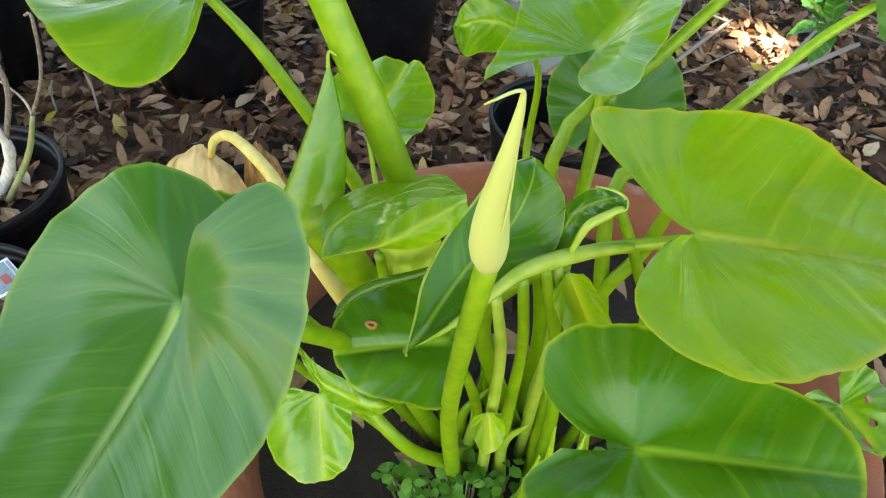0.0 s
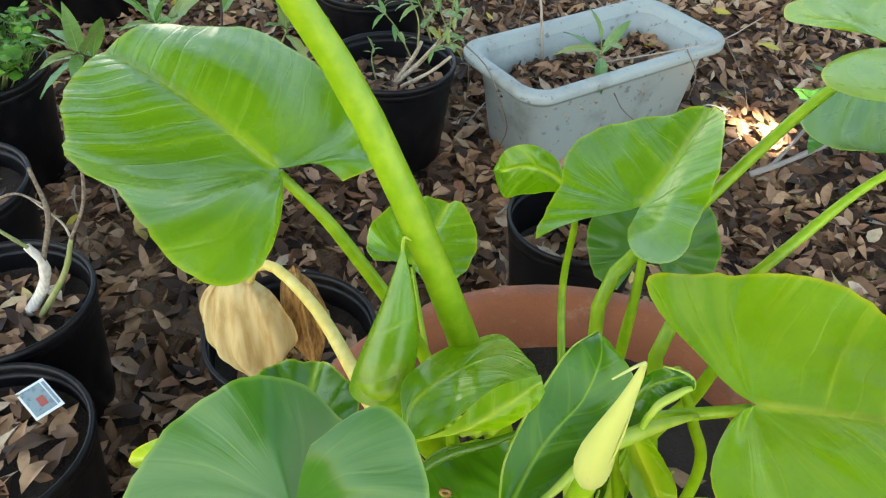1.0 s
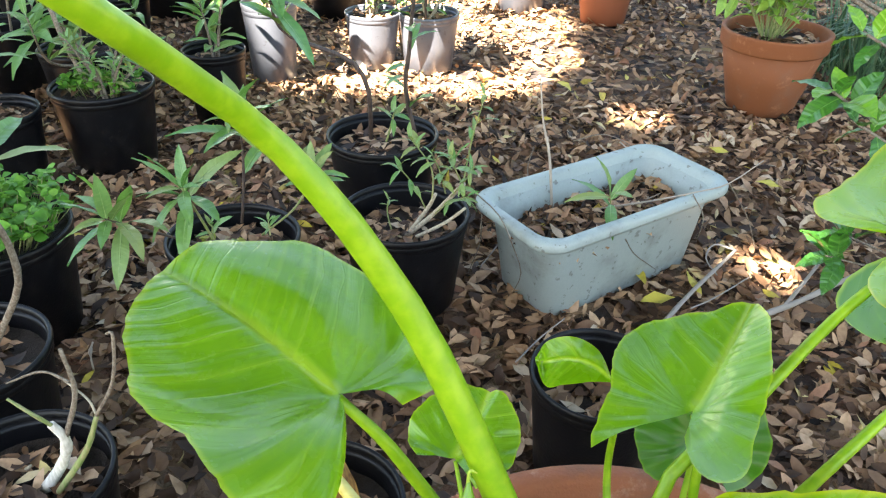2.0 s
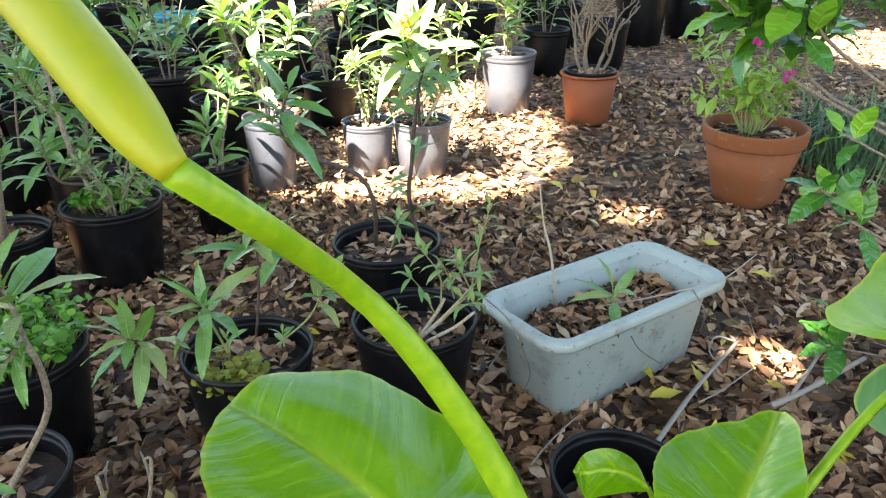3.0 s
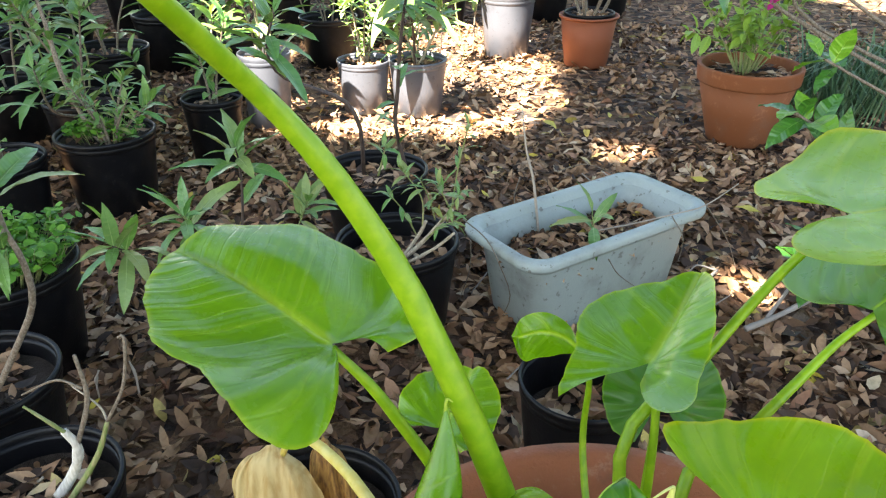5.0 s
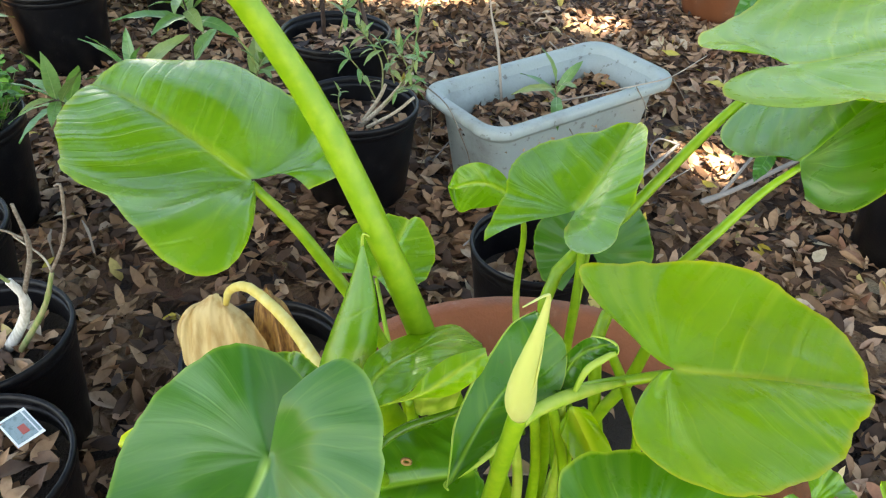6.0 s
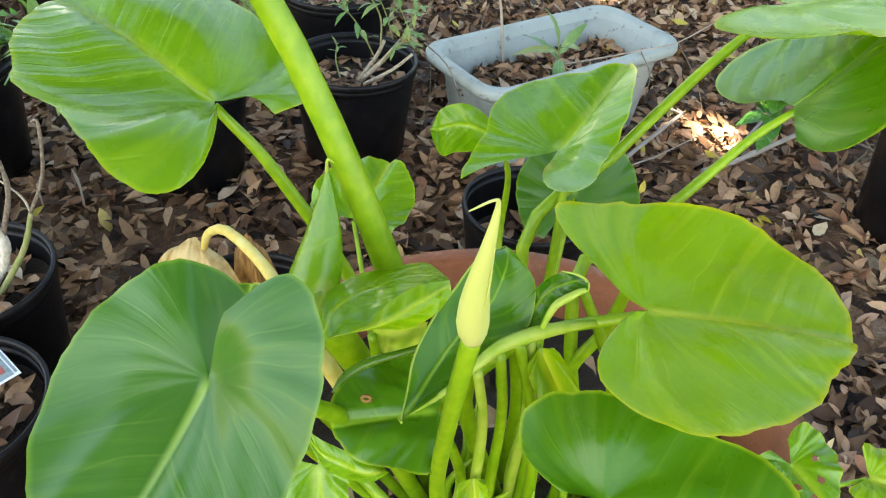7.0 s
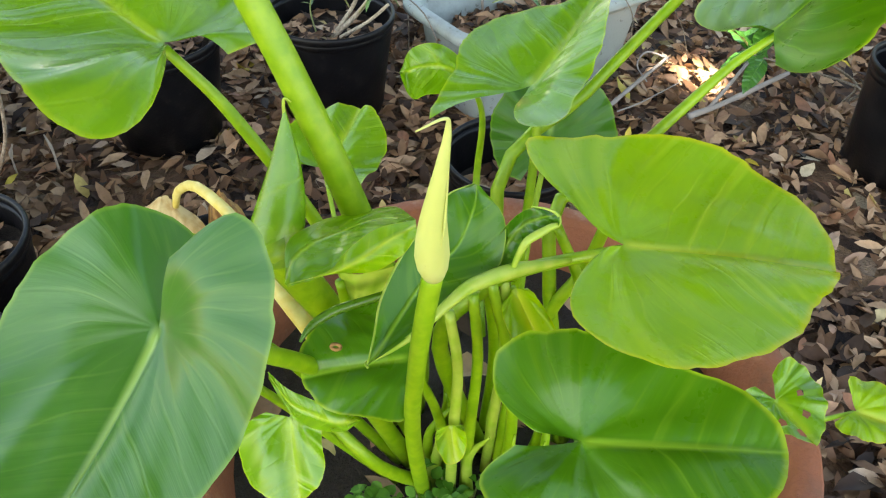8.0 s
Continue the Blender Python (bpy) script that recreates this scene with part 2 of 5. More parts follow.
SMALL_GREEN = scattered("small_leaves", [(0, (0.05, 0.17, 0.02)), (0.5, (0.10, 0.30, 0.03)), (1, (0.18, 0.40, 0.05))], 0.5, 60.0, 0.3)
SMALL_YELLOW = scattered("yellowing_leaves", [(0, (0.2, 0.22, 0.03)), (0.6, (0.36, 0.34, 0.05)), (1, (0.16, 0.26, 0.04))], 0.5, 60.0, 0.3)
BUSHY = scattered("bush_leaves", [(0, (0.04, 0.13, 0.02)), (0.5, (0.09, 0.22, 0.035)), (1, (0.18, 0.32, 0.06))], 0.5, 60.0, 0.3)
GRASSY = scattered("grass_blades", [(0, (0.05, 0.12, 0.06)), (0.6, (0.10, 0.20, 0.09)), (1, (0.2, 0.28, 0.14))], 0.5, 60.0, 0.25)
CANOPY = scattered("crown_leaves", [(0, (0.03, 0.08, 0.015)), (1, (0.07, 0.14, 0.03))], 0.5, 40.0)
MAGENTA = plain("magenta_petals", (0.42, 0.02, 0.2), 0.6, (0.3, 0.01, 0.12), 0.3, 60.0, 200.0)
ORANGE = plain("orange_petals", (0.62, 0.26, 0.02), 0.6, (0.5, 0.05, 0.02), 0.4, 60.0, 200.0)
PLUM = plain("plum_plastic", (0.035, 0.022, 0.03), 0.5, (0.06, 0.045, 0.04), 0.5, 5.0, 120.0, 0.1)
WHITE_PAINT = plain("white_siding_paint", (0.72, 0.75, 0.78), 0.6, (0.4, 0.4, 0.4), 0.25, 2.0, 60.0)
TURQUOISE = plain("turquoise_plastic", (0.02, 0.42, 0.55), 0.45, (0.05, 0.2, 0.25), 0.3, 8.0, 90.0)
CARD = plain("printed_card", (0.8, 0.82, 0.82), 0.45, (0.5, 0.5, 0.46), 0.2, 60.0, 300.0, 0.02)
INK = plain("dark_ink", (0.22, 0.30, 0.31), 0.45, (0.06, 0.12, 0.12), 0.8, 150.0, 300.0, 0.02)
RED_INK = plain("red_ink", (0.4, 0.08, 0.06), 0.45, (0.3, 0.15, 0.1), 0.4, 150.0, 300.0, 0.02)
BONE_WOOD = stem_like("bleached_wood", (0.66, 0.63, 0.56), (0.46, 0.42, 0.34), 0.7, 0.0, (80, 80, 20))
DRY_STALKS = plain("dry_twig", (0.40, 0.33, 0.26), 0.8, (0.2, 0.15, 0.11), 0.5, 30.0, 200.0)
GREY_TWIG = plain("weathered_twig", (0.30, 0.265, 0.235), 0.85, (0.24, 0.2, 0.17), 0.5, 25.0, 200.0, 0.4)

# ---- geometry helpers ----
ROOT = {}  # where each thing's own origin stands


def thing(name, at, label, category, group="", kind=""):
    ob = new(name)
    ob.location, ob.empty_display_size = at, 0.05
    ROOT[ob] = Vector(at)
    return tagged(ob, label, category, group, kind)


def root_of(ob):
    while ob.parent:
        ob = ob.parent
    return ROOT[ob]


def mesh_of(name, verts, faces, material, flat=None, smooth=True):
    me = bpy.data.meshes.new(name)
    me.from_pydata([tuple(v) for v in verts], [], faces)
    me.materials.append(material)
    if smooth:
        me.polygons.foreach_set("use_smooth", [True] * len(me.polygons))
    if flat is not None:
        at = me.attributes.new("flat", "FLOAT_VECTOR", "POINT")
        at.data.foreach_set("vector", [c for f in flat for c in f])
    me.update()
    return me


def part(name, geometry, material, parent=None, label="", kind="", smooth=True):
    """One mesh, its corners given in the world, under a thing or a part."""
    verts, faces, *flat = geometry
    base = root_of(parent) if parent else Vector()
    me = mesh_of(name, [Vector(v) - base for v in verts], faces, material, flat[0] if flat else None, smooth)
    ob = new(name, me)
    ob.parent = parent
    if not parent:
        ROOT[ob] = Vector()
    return tagged(ob, label, "", "", kind)


def both(*geos):
    verts, faces = [], []
    for v, f, *_ in geos:
        n = len(verts)
        verts += list(v)
        faces += [tuple(i + n for i in q) for q in f]
    return verts, faces


def lathe(at, profile, seg=40, wobble=0.0):
    """Turns a profile of (radius, height) round the upright through at."""
    verts, faces = [], []
    for r, z in profile:
        for k in range(seg):
            a = 2 * math.pi * k / seg
            w = 1 + wobble * math.sin(2 * a + z * 3) + 0.5 * wobble * math.sin(3 * a + 1)
            verts.append((at[0] + r * w * math.cos(a), at[1] + r * w * math.sin(a), at[2] + z))
    for i in range(len(profile) - 1):
        for k in range(seg):
            a, b = i * seg + k, i * seg + (k + 1) % seg
            faces.append((a, b, b + seg, a + seg))
    return verts, faces


def bezier(pts, n=16):
    """A smooth line through the points."""
    pts = [Vector(p) for p in pts]
    if len(pts) == 2:
        return [pts[0].lerp(pts[1], i / n) for i in range(n + 1)]
    ext = [2 * pts[0] - pts[1], *pts, 2 * pts[-1] - pts[-2]]
    out = []
    per = max(2, n // (len(pts) - 1))
    for i in range(len(pts) - 1):
        a, b, c, d = ext[i:i + 4]
        for k in range(per):
            t = k / per
            out.append(0.5 * ((2 * b) + (c - a) * t + (2 * a - 5 * b + 4 * c - d) * t * t + (3 * b - a - 3 * c + d) * t ** 3))
    out.append(pts[-1])
    return out


def tube(line, radii, seg=10, knots=0.0):
    """A round rod along a line; radii are spread evenly from start to end."""
    verts, faces = [], []
    n = len(line)
    side = None
    for i, p in enumerate(line):
        d = (line[min(i + 1, n - 1)] - line[max(i - 1, 0)]).normalized()
        if side is None:
            side = d.orthogonal().normalized()
        side = (side - d * side.dot(d)).normalized()
        up = d.cross(side)
        f = i / (n - 1) * (len(radii) - 1)
        j = min(int(f), len(radii) - 2)
        r = radii[j] + (radii[j + 1] - radii[j]) * (f - j)
        r *= 1 + knots * noise.noise(p * 90)
        for k in range(seg):
            a = 2 * math.pi * k / seg
            verts.append(p + (side * math.cos(a) + up * math.sin(a)) * r)
    for i in range(n - 1):
        for k in range(seg):
            a, b = i * seg + k, i * seg + (k + 1) % seg
            faces.append((a, b, b + seg, a + seg))
    faces.append(tuple(range(seg))[::-1])
    faces.append(tuple(range((n - 1) * seg, n * seg)))
    return verts, faces


def smooth_value(values, f):
    """Reads a row of values at f from 0 to 1, smoothly."""
    x = f * (len(values) - 1)
    i = min(int(x), len(values) - 2)
    t = x - i
    a, b, c, d = values[max(i - 1, 0)], values[i], values[i + 1], values[min(i + 2, len(values) - 1)]
    return 0.5 * ((2 * b) + (c - a) * t + (2 * a - 5 * b + 4 * c - d) * t * t + (3 * b - a - 3 * c + d) * t ** 3)


def blade(at, ahead, up, sinus, right, left, cup=1.5, fold=0.0, droop=0.0, wave=0.003, waves=5, roll=0.0, phase=0.0, dome=0.005, lap=0.0, belly=0.0, bend=2.2, tuck=0.0, funnel=0.0, holes=(), rings=18, seg=44):
    """A heart-shaped blade. at: where the stalk meets it; ahead: towards the tip; up: its upper side. right, left: how far the
    margin lies from the stalk, in millimetres, from the tip round to the notch at `sinus` degrees. cup lifts the margin,
    fold lifts both halves along the midrib, droop bends the tip down, roll turns the margin up, tuck folds one lobe down into the notch,
    funnel sinks the stalk's end below the lobes."""
    ahead = Vector(ahead).normalized()
    up = (Vector(up) - ahead * Vector(up).dot(ahead)).normalized()
    across = ahead.cross(up)
    at = Vector(at)
    angles = [(-1, k / seg) for k in range(seg, 0, -1)] + [(1, k / seg) for k in range(seg + 1)]
    verts, flat, faces = [at], [(0.0, 0.0, 0.0)], []
    for i in range(1, rings + 1):
        rho = (i / rings) ** 0.85
        for s, f in angles:
            th = radians(sinus[0 if s > 0 else 1]) * f * s
            reach = smooth_value(right if s > 0 else left, f) / 1000
            big = max(max(right), max(left)) / 1000
            ragged = noise.noise(Vector((th * 5, phase + 7 * big, 1.3))) * 0.03 + noise.noise(Vector((th * 17, phase, 4.1 + big))) * 0.014
            r = reach * rho * (1 + ragged * rho ** 4)
            x, y = r * math.sin(th), r * math.cos(th)
            z = cup * r * r + fold * abs(x) - droop * max(y, 0) ** 2
            z += wave * rho ** 3 * math.sin(waves * th + phase) + 0.35 * wave * rho ** 2 * math.sin(2.7 * waves * th + 2 * phase)
            z += 0.0028 * noise.noise(Vector(((abs(th) + 6 * r) * 5.0, r * 9, phase + 3 * s))) * rho * min(1, abs(x) / 0.02)
            u = abs(x) / (0.032 if big > 0.07 else 0.02)
            z += dome * 2.3 * u * math.exp(-0.9 * u * u) * min(1, rho * 2) + (lap * f ** 4 if s < 0 else -0.3 * lap * f ** 4) * min(1, r / 0.03)
            z += belly * math.sin(math.pi * rho ** 1.3) * math.sin(bend * th + phase)
            z += roll * max(0, rho - 0.8) ** 2 * 25 * big
            z -= tuck * r * max(0, f - 0.85) / 0.15 if s > 0 else 0.0
            z += funnel * (1 - math.exp(-(r / 0.022) ** 1.5)) * max(0.0, min(1.0, (abs(th) - 0.8) / 1.2))
            z -= 0.0015 * math.exp(-(x / 0.003) ** 2) * (y > 0)
            verts.append(at + across * x + ahead * y + up * z)
            flat.append((x, y, rho))
    m = len(angles)
    for k in range(m - 1):
        faces.append((0, 1 + k + 1, 1 + k))
        for i in range(rings - 1):
            a = 1 + i * m + k
            faces.append((a, a + 1, a + m + 1, a + m))
    for hx, hy, hr in holes:
        faces = [f for f in faces if all(math.hypot(flat[i][0] - hx, flat[i][1] - hy) > hr for i in f)]
    return verts, faces, flat


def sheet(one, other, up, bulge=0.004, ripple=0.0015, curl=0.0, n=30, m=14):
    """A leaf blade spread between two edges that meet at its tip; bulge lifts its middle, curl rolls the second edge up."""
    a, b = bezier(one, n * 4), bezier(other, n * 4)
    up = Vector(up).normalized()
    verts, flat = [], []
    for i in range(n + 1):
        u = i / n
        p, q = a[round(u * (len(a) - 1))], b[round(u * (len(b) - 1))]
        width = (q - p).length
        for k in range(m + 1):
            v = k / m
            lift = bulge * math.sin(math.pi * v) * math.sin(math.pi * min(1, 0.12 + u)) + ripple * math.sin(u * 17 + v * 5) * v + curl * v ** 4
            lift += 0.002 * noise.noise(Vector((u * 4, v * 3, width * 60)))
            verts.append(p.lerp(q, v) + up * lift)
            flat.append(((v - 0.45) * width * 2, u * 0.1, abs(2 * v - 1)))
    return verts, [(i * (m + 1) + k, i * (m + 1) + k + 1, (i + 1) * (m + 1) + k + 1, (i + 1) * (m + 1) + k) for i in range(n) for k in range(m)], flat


def long_leaf(width=0.2, arch=0.25, fold=0.25, twist=0.0, n=7):
    """A pointed leaf, 1 long along y from the origin, upper side to z."""
    verts, flat, faces = [], [], []
    for i in range(n + 1):
        t = i / n
        w = width * 0.5 * (math.sin(math.pi * t ** 0.85) ** 0.8) if 0 < i < n else 0.004
        z = 0.18 * t - arch * t * t
        y = t * (1 - 0.25 * arch * t)
        for s in (-1, -0.5, 0, 0.5, 1):
            a = twist * t
            x = s * w
            zz = fold * abs(s) * w + 0.06 * width * math.sin(t * 19 + s * 2) * abs(s)
            verts.append((x * math.cos(a), y, z + zz + x * math.sin(a)))
            flat.append((x * 0.14, y * 0.14, abs(s) * 0.9))
    for i in range(n):
        for k in range(4):
            a = i * 5 + k
            faces.append((a, a + 1, a + 6, a + 5))
    return verts, faces, flat


LEAF_MESHES = {}


def leaf_mesh(kind, material, width):
    width = width * 1.2 if kind == "lance" else width
    if (kind, material.name) not in LEAF_MESHES:
        rng = random.Random(kind + material.name)
        LEAF_MESHES[kind, material.name] = [mesh_of("leaf", *long_leaf(width * rng.uniform(0.85, 1.15), rng.uniform(0.1, 0.5), rng.uniform(0.1, 0.4),
                                            rng.uniform(-0.3, 0.3))[:2], material, long_leaf(width)[2]) for _ in range(5)]
    return LEAF_MESHES[kind, material.name]


def put_leaf(plant, mesh, at, ahead, size, rng):
    ahead = Vector(ahead).normalized()
    up = Vector((rng.uniform(-0.35, 0.35), rng.uniform(-0.35, 0.35), 1))
    across = ahead.cross(up).normalized()
    up = across.cross(ahead)
    m = Matrix((across, ahead, up)).transposed().to_4x4()
    ob = new("leaf", mesh)
    ob.parent = plant
    ob.matrix_basis = Matrix.Translation(Vector(at) - root_of(plant)) @ m @ Matrix.Scale(size, 4)


def whorl(plant, mats, tip, heading, count, size, rng, kind="lance", width=0.2, lift=0.35, spread=1.0):
    """Leaves round the end of a shoot."""
    heading = Vector(heading).normalized()
    side = heading.orthogonal().normalized()
    other = heading.cross(side)
    turn = rng.uniform(0, 6.28)
    for k in range(count):
        a = turn + k * 2.4
        f = k / max(1, count - 1)
        rise = lift + 0.9 * f + rng.uniform(-0.25, 0.25)
        d = (side * math.cos(a) + other * math.sin(a)) * spread + heading * rise
        at = Vector(tip) - heading * size * 0.5 * (1 - f)
        put_leaf(plant, rng.choice(leaf_mesh(kind, rng.choice(mats), width)), at, d, size * rng.uniform(0.7, 1.15) * (1 - 0.35 * f), rng)


def shoot(plant, points, radius, bark, mats, rng, top=9, size=0.1, along=0, kind="lance", width=0.2, start=0.35, name="stem", lift=0.3):
    """A stem with leaves along it and a tuft at its end."""
    line = bezier(points, 18)
    part(name, tube(line, [radius, radius * 0.85, radius * 0.5], 7, 0.15), bark, plant)
    if top:
        whorl(plant, mats, line[-1], line[-1] - line[-3], top, size, rng, kind, width, lift)
    for k in range(along):
        i = int(len(line) * (start + (0.95 - start) * k / max(1, along)))
        d = line[min(i + 1, len(line) - 1)] - line[i - 1]
        a = rng.uniform(0, 6.28)
        s = d.orthogonal().normalized()
        out = s * math.cos(a) + d.normalized().cross(s) * math.sin(a) + d.normalized() * rng.uniform(0.1, 0.8)
        put_leaf(plant, rng.choice(leaf_mesh(kind, rng.choice(mats), width)), line[i], out, size * rng.uniform(0.6, 1.05), rng)


def scatter(spots, size, rng, tilt=0.35, width=0.36, thick=0.0):
    """Loose pointed leaves, one island each, lying at the spots (x, y, z)."""
    n = len(spots)
    spots = np.array(spots, float).reshape(-1, 3)
    g = np.random.default_rng(rng)
    L = size * g.uniform(0.6, 1.35, n)
    W = L * width * g.uniform(0.7, 1.25, n)
    yaw, pitch, rollv = g.uniform(0, 6.2832, n), g.normal(0, tilt, n), g.normal(0, tilt, n)
    bend, fold = g.normal(0, 0.16, n), g.normal(0.1, 0.25, n)
    rows = [(-0.32, 0.34), (-0.02, 0.5), (0.27, 0.36)]
    local = [(-0.5, 0.0)] + [(a, s * w) for a, w in rows for s in (-1, 0, 1)] + [(0.5, 0.0)]
    V = np.zeros((n, 11, 3))
    for i, (a, b) in enumerate(local):
        y = a * L
        x = b * W + bend * (a * a) * L * 0.5
        z = bend * (a * a - 0.1) * 2.2 * L + np.abs(b) * W * fold * 1.6 + 0.05 * L * np.sin(a * 7 + yaw) * np.sign(b)
        cp, sp, cr, sr = np.cos(pitch), np.sin(pitch), np.cos(rollv), np.sin(rollv)
        x2, z2 = x * cr + z * sr, -x * sr + z * cr
        y2, z3 = y * cp - z2 * sp, y * sp + z2 * cp
        V[:, i, 0] = spots[:, 0] + x2 * np.cos(yaw) - y2 * np.sin(yaw)
        V[:, i, 1] = spots[:, 1] + x2 * np.sin(yaw) + y2 * np.cos(yaw)
        V[:, i, 2] = spots[:, 2] + z3
    quads = [(0, 1, 2), (0, 2, 3), (1, 4, 5, 2), (2, 5, 6, 3), (4, 7, 8, 5), (5, 8, 9, 6), (7, 10, 8), (8, 10, 9)]
    faces = [tuple(q + 11 * k for q in f) for k in range(n) for f in quads]
    return V.reshape(-1, 3).tolist(), faces

# ---- the setting: ground, litter, far wall and hedges, unseen trees added to block light ----
def hills(x, y):
    return 0.012 * noise.noise(Vector((x * 1.3, y * 1.3, 0.3))) + 0.006 * noise.noise(Vector((x * 5, y * 5, 1.7)))


def ground_mesh():
    xs = [-60, -20, -8] + [-4 + 0.1 * i for i in range(81)] + [8, 20, 60]
    ys = [-40, -12, -4] + [-1 + 0.12 * i for i in range(90)] + [14, 25, 60]
    verts = [(x, y, hills(x, y) - 0.014) for y in ys for x in xs]
    w = len(xs)
    faces = [(j * w + i, j * w + i + 1, (j + 1) * w + i + 1, (j + 1) * w + i) for j in range(len(ys) - 1) for i in range(w - 1)]
    return verts, faces


mat, tree = nodes_of("littered_ground")
grain = node(tree, "TexVoronoi", Vector=node(tree, "TexCoord").outputs["Object"], Scale=24.0)
speck = ramp(tree, node(tree, "SeparateColor", Color=grain.outputs["Color"]).outputs[0], BROWNS)
speck = blend(tree, step(tree, noise_at(tree, 3.0, 4.0), 0.35, 0.75), blend(tree, 1.0, speck, (0.35, 0.32, 0.3), "MULTIPLY"), blend(tree, 1.0, speck, (0.7, 0.68, 0.66), "MULTIPLY"))
lumps = node(tree, "Bump", Strength=0.8, Distance=0.02, Height=calc(tree, "ADD", grain.outputs["Distance"], noise_at(tree, 60.0)))
finish(tree, node(tree, "BsdfPrincipled", Base_Color=speck, Roughness=0.9, Normal=lumps.outputs[0]).outputs[0])
tagged(part("ground", ground_mesh(), mat), "bare brown soil under a thick layer of fallen leaves", "ground", "", "structure")


def litter_spots(rng, x0, x1, y0, y1, count, up=0.016):
    r = random.Random(rng)
    out = []
    for _ in range(count):
        x, y = r.uniform(x0, x1), r.uniform(y0, y1)
        out.append((x, y, hills(x, y) + r.uniform(-0.008, up)))
    return out


spots = litter_spots(1, -1.6, 1.9, 0.55, 3.2, 19000) + litter_spots(2, -2.6, 2.7, 3.2, 5.4, 9500) + litter_spots(3, -4, 4.5, 5.4, 10.5, 7000, 0.02) + litter_spots(4, -2.8, -1.6, 1.2, 3.2, 2200)
tagged(part("leaf_litter", scatter(spots, 0.053, 5, 0.42), LITTER), "thick layer of dry brown fallen leaves covering the ground", "fallen leaves", "", "stuff")


def yellow_leaf(at, yaw):
    ob = thing("fallen_leaf", at, "single yellow fallen leaf lying on the brown litter", "leaf", "yellow fallen leaves")
    geo = scatter([(0, 0, 0)], 0.07, int(yaw * 10), 0.15)
    me = mesh_of("blade", geo[0], geo[1], YELLOW_LEAF)
    b = new("blade", me)
    b.parent = ob


YELLOW_LEAF = plain("yellow_leaf", (0.50, 0.40, 0.05), 0.55, (0.25, 0.2, 0.03), 0.4, 50.0, 220.0)
for i, at in enumerate([(0.470, 1.935, 0.030), (0.597, 1.935, 0.030), (0.352, 2.026, 0.030), (0.889, 2.523, 0.030), (0.771, 2.741, 0.030), (-0.294, 2.124, 0.030), (-0.491, 2.632, 0.030), (0.505, 1.842, 0.030), (0.065, 2.522, 0.030), (0.260, 3.249, 0.030), (-0.972, 3.035, 0.030), (0.506, 3.395, 0.030)]):
    yellow_leaf(at, i * 1.7)


def siding_wall():
    wall = thing("wall_north", (-5.2, 9.6, 0), "white painted lap siding wall of a house", "wall", "", "structure")
    for k in range(18):
        z = 0.15 * k
        v = [(-8.5, 9.6, z), (-2.9, 9.6, z), (-2.9, 9.575, z), (-8.5, 9.575, z), (-8.5, 9.6, z + 0.155), (-2.9, 9.6, z + 0.155), (-2.9, 9.593, z + 0.155), (-8.5, 9.593, z + 0.155)]
        part("siding_board", (v, [(0, 1, 2, 3), (4, 7, 6, 5), (3, 2, 6, 7), (0, 4, 5, 1), (1, 5, 6, 2), (0, 3, 7, 4)]), WHITE_PAINT, wall, smooth=False)
    part("wall_core", ([(-8.5, 9.6, 0), (-2.9, 9.6, 0), (-2.9, 9.8, 0), (-8.5, 9.8, 0), (-8.5, 9.6, 2.7), (-2.9, 9.6, 2.7), (-2.9, 9.8, 2.7), (-8.5, 9.8, 2.7)],
                       [(0, 3, 2, 1), (4, 5, 6, 7), (0, 1, 5, 4), (1, 2, 6, 5), (2, 3, 7, 6), (3, 0, 4, 7)]), WHITE_PAINT, wall, smooth=False)


siding_wall()


def hedge(name, cx, cy, rx, ry, height, count, label, seed, size=0.1, low=0.0, mats=BUSHY):
    """A bush of many small leaves on upright stems, with an uneven outline."""
    r = random.Random(seed)
    bush = thing(name, (cx, cy, 0), label, "bush")
    stems = []
    for k in range(max(5, int(rx * 6))):
        a, b = r.uniform(-0.8, 0.8) * rx, r.uniform(-0.8, 0.8) * ry
        stems.append(tube(bezier([(cx + a * 0.7, cy + b * 0.7, 0), (cx + a * 0.9, cy + b * 0.9, height * 0.4), (cx + a * 1.1, cy + b, height * r.uniform(0.7, 1.0))], 8), [0.012, 0.008, 0.003], 5))
    part("stem_mass", both(*stems), WOOD, bush, "", "stuff")
    out = []
    for _ in range(count):
        a, u, h = r.uniform(0, 6.28), r.random() ** 0.5, r.random()
        x, y = cx + rx * u * math.cos(a), cy + ry * u * math.sin(a)
        top = height * (0.65 + 0.5 * noise.noise(Vector((x * 1.7, y * 1.7, seed))))
        out.append((x, y, low + (top - low) * h))
    part("foliage", scatter(out, size, seed, 0.8, 0.34), mats, bush, "", "stuff")


# the first six are raised, mostly out of view, to cut low sky light
for i, (cx, cy, rx, ry, h, n, s) in enumerate([(-1.2, 10.6, 1.8, 0.7, 3.6, 3200, 0.18), (1.7, 11.2, 1.9, 0.8, 3.6, 3200, 0.18), (4.6, 9.0, 1.7, 1.4, 3.4, 3000, 0.18),
                                                (-6.2, 7.4, 1.5, 1.2, 3.2, 2600, 0.18), (-4.9, 4.4, 1.0, 1.4, 2.6, 2600, 0.15), (3.7, 4.6, 1.0, 1.6, 2.6, 2600, 0.14), (-4.8, 7.7, 1.1, 0.5, 0.7, 1500, 0.11), (-3.9, 6.4, 0.5, 0.4, 0.5, 700, 0.1)]):
    hedge("hedge_bush", cx, cy, rx, ry, h, n, "dense dark green hedge bush at the garden edge", 40 + i, s)


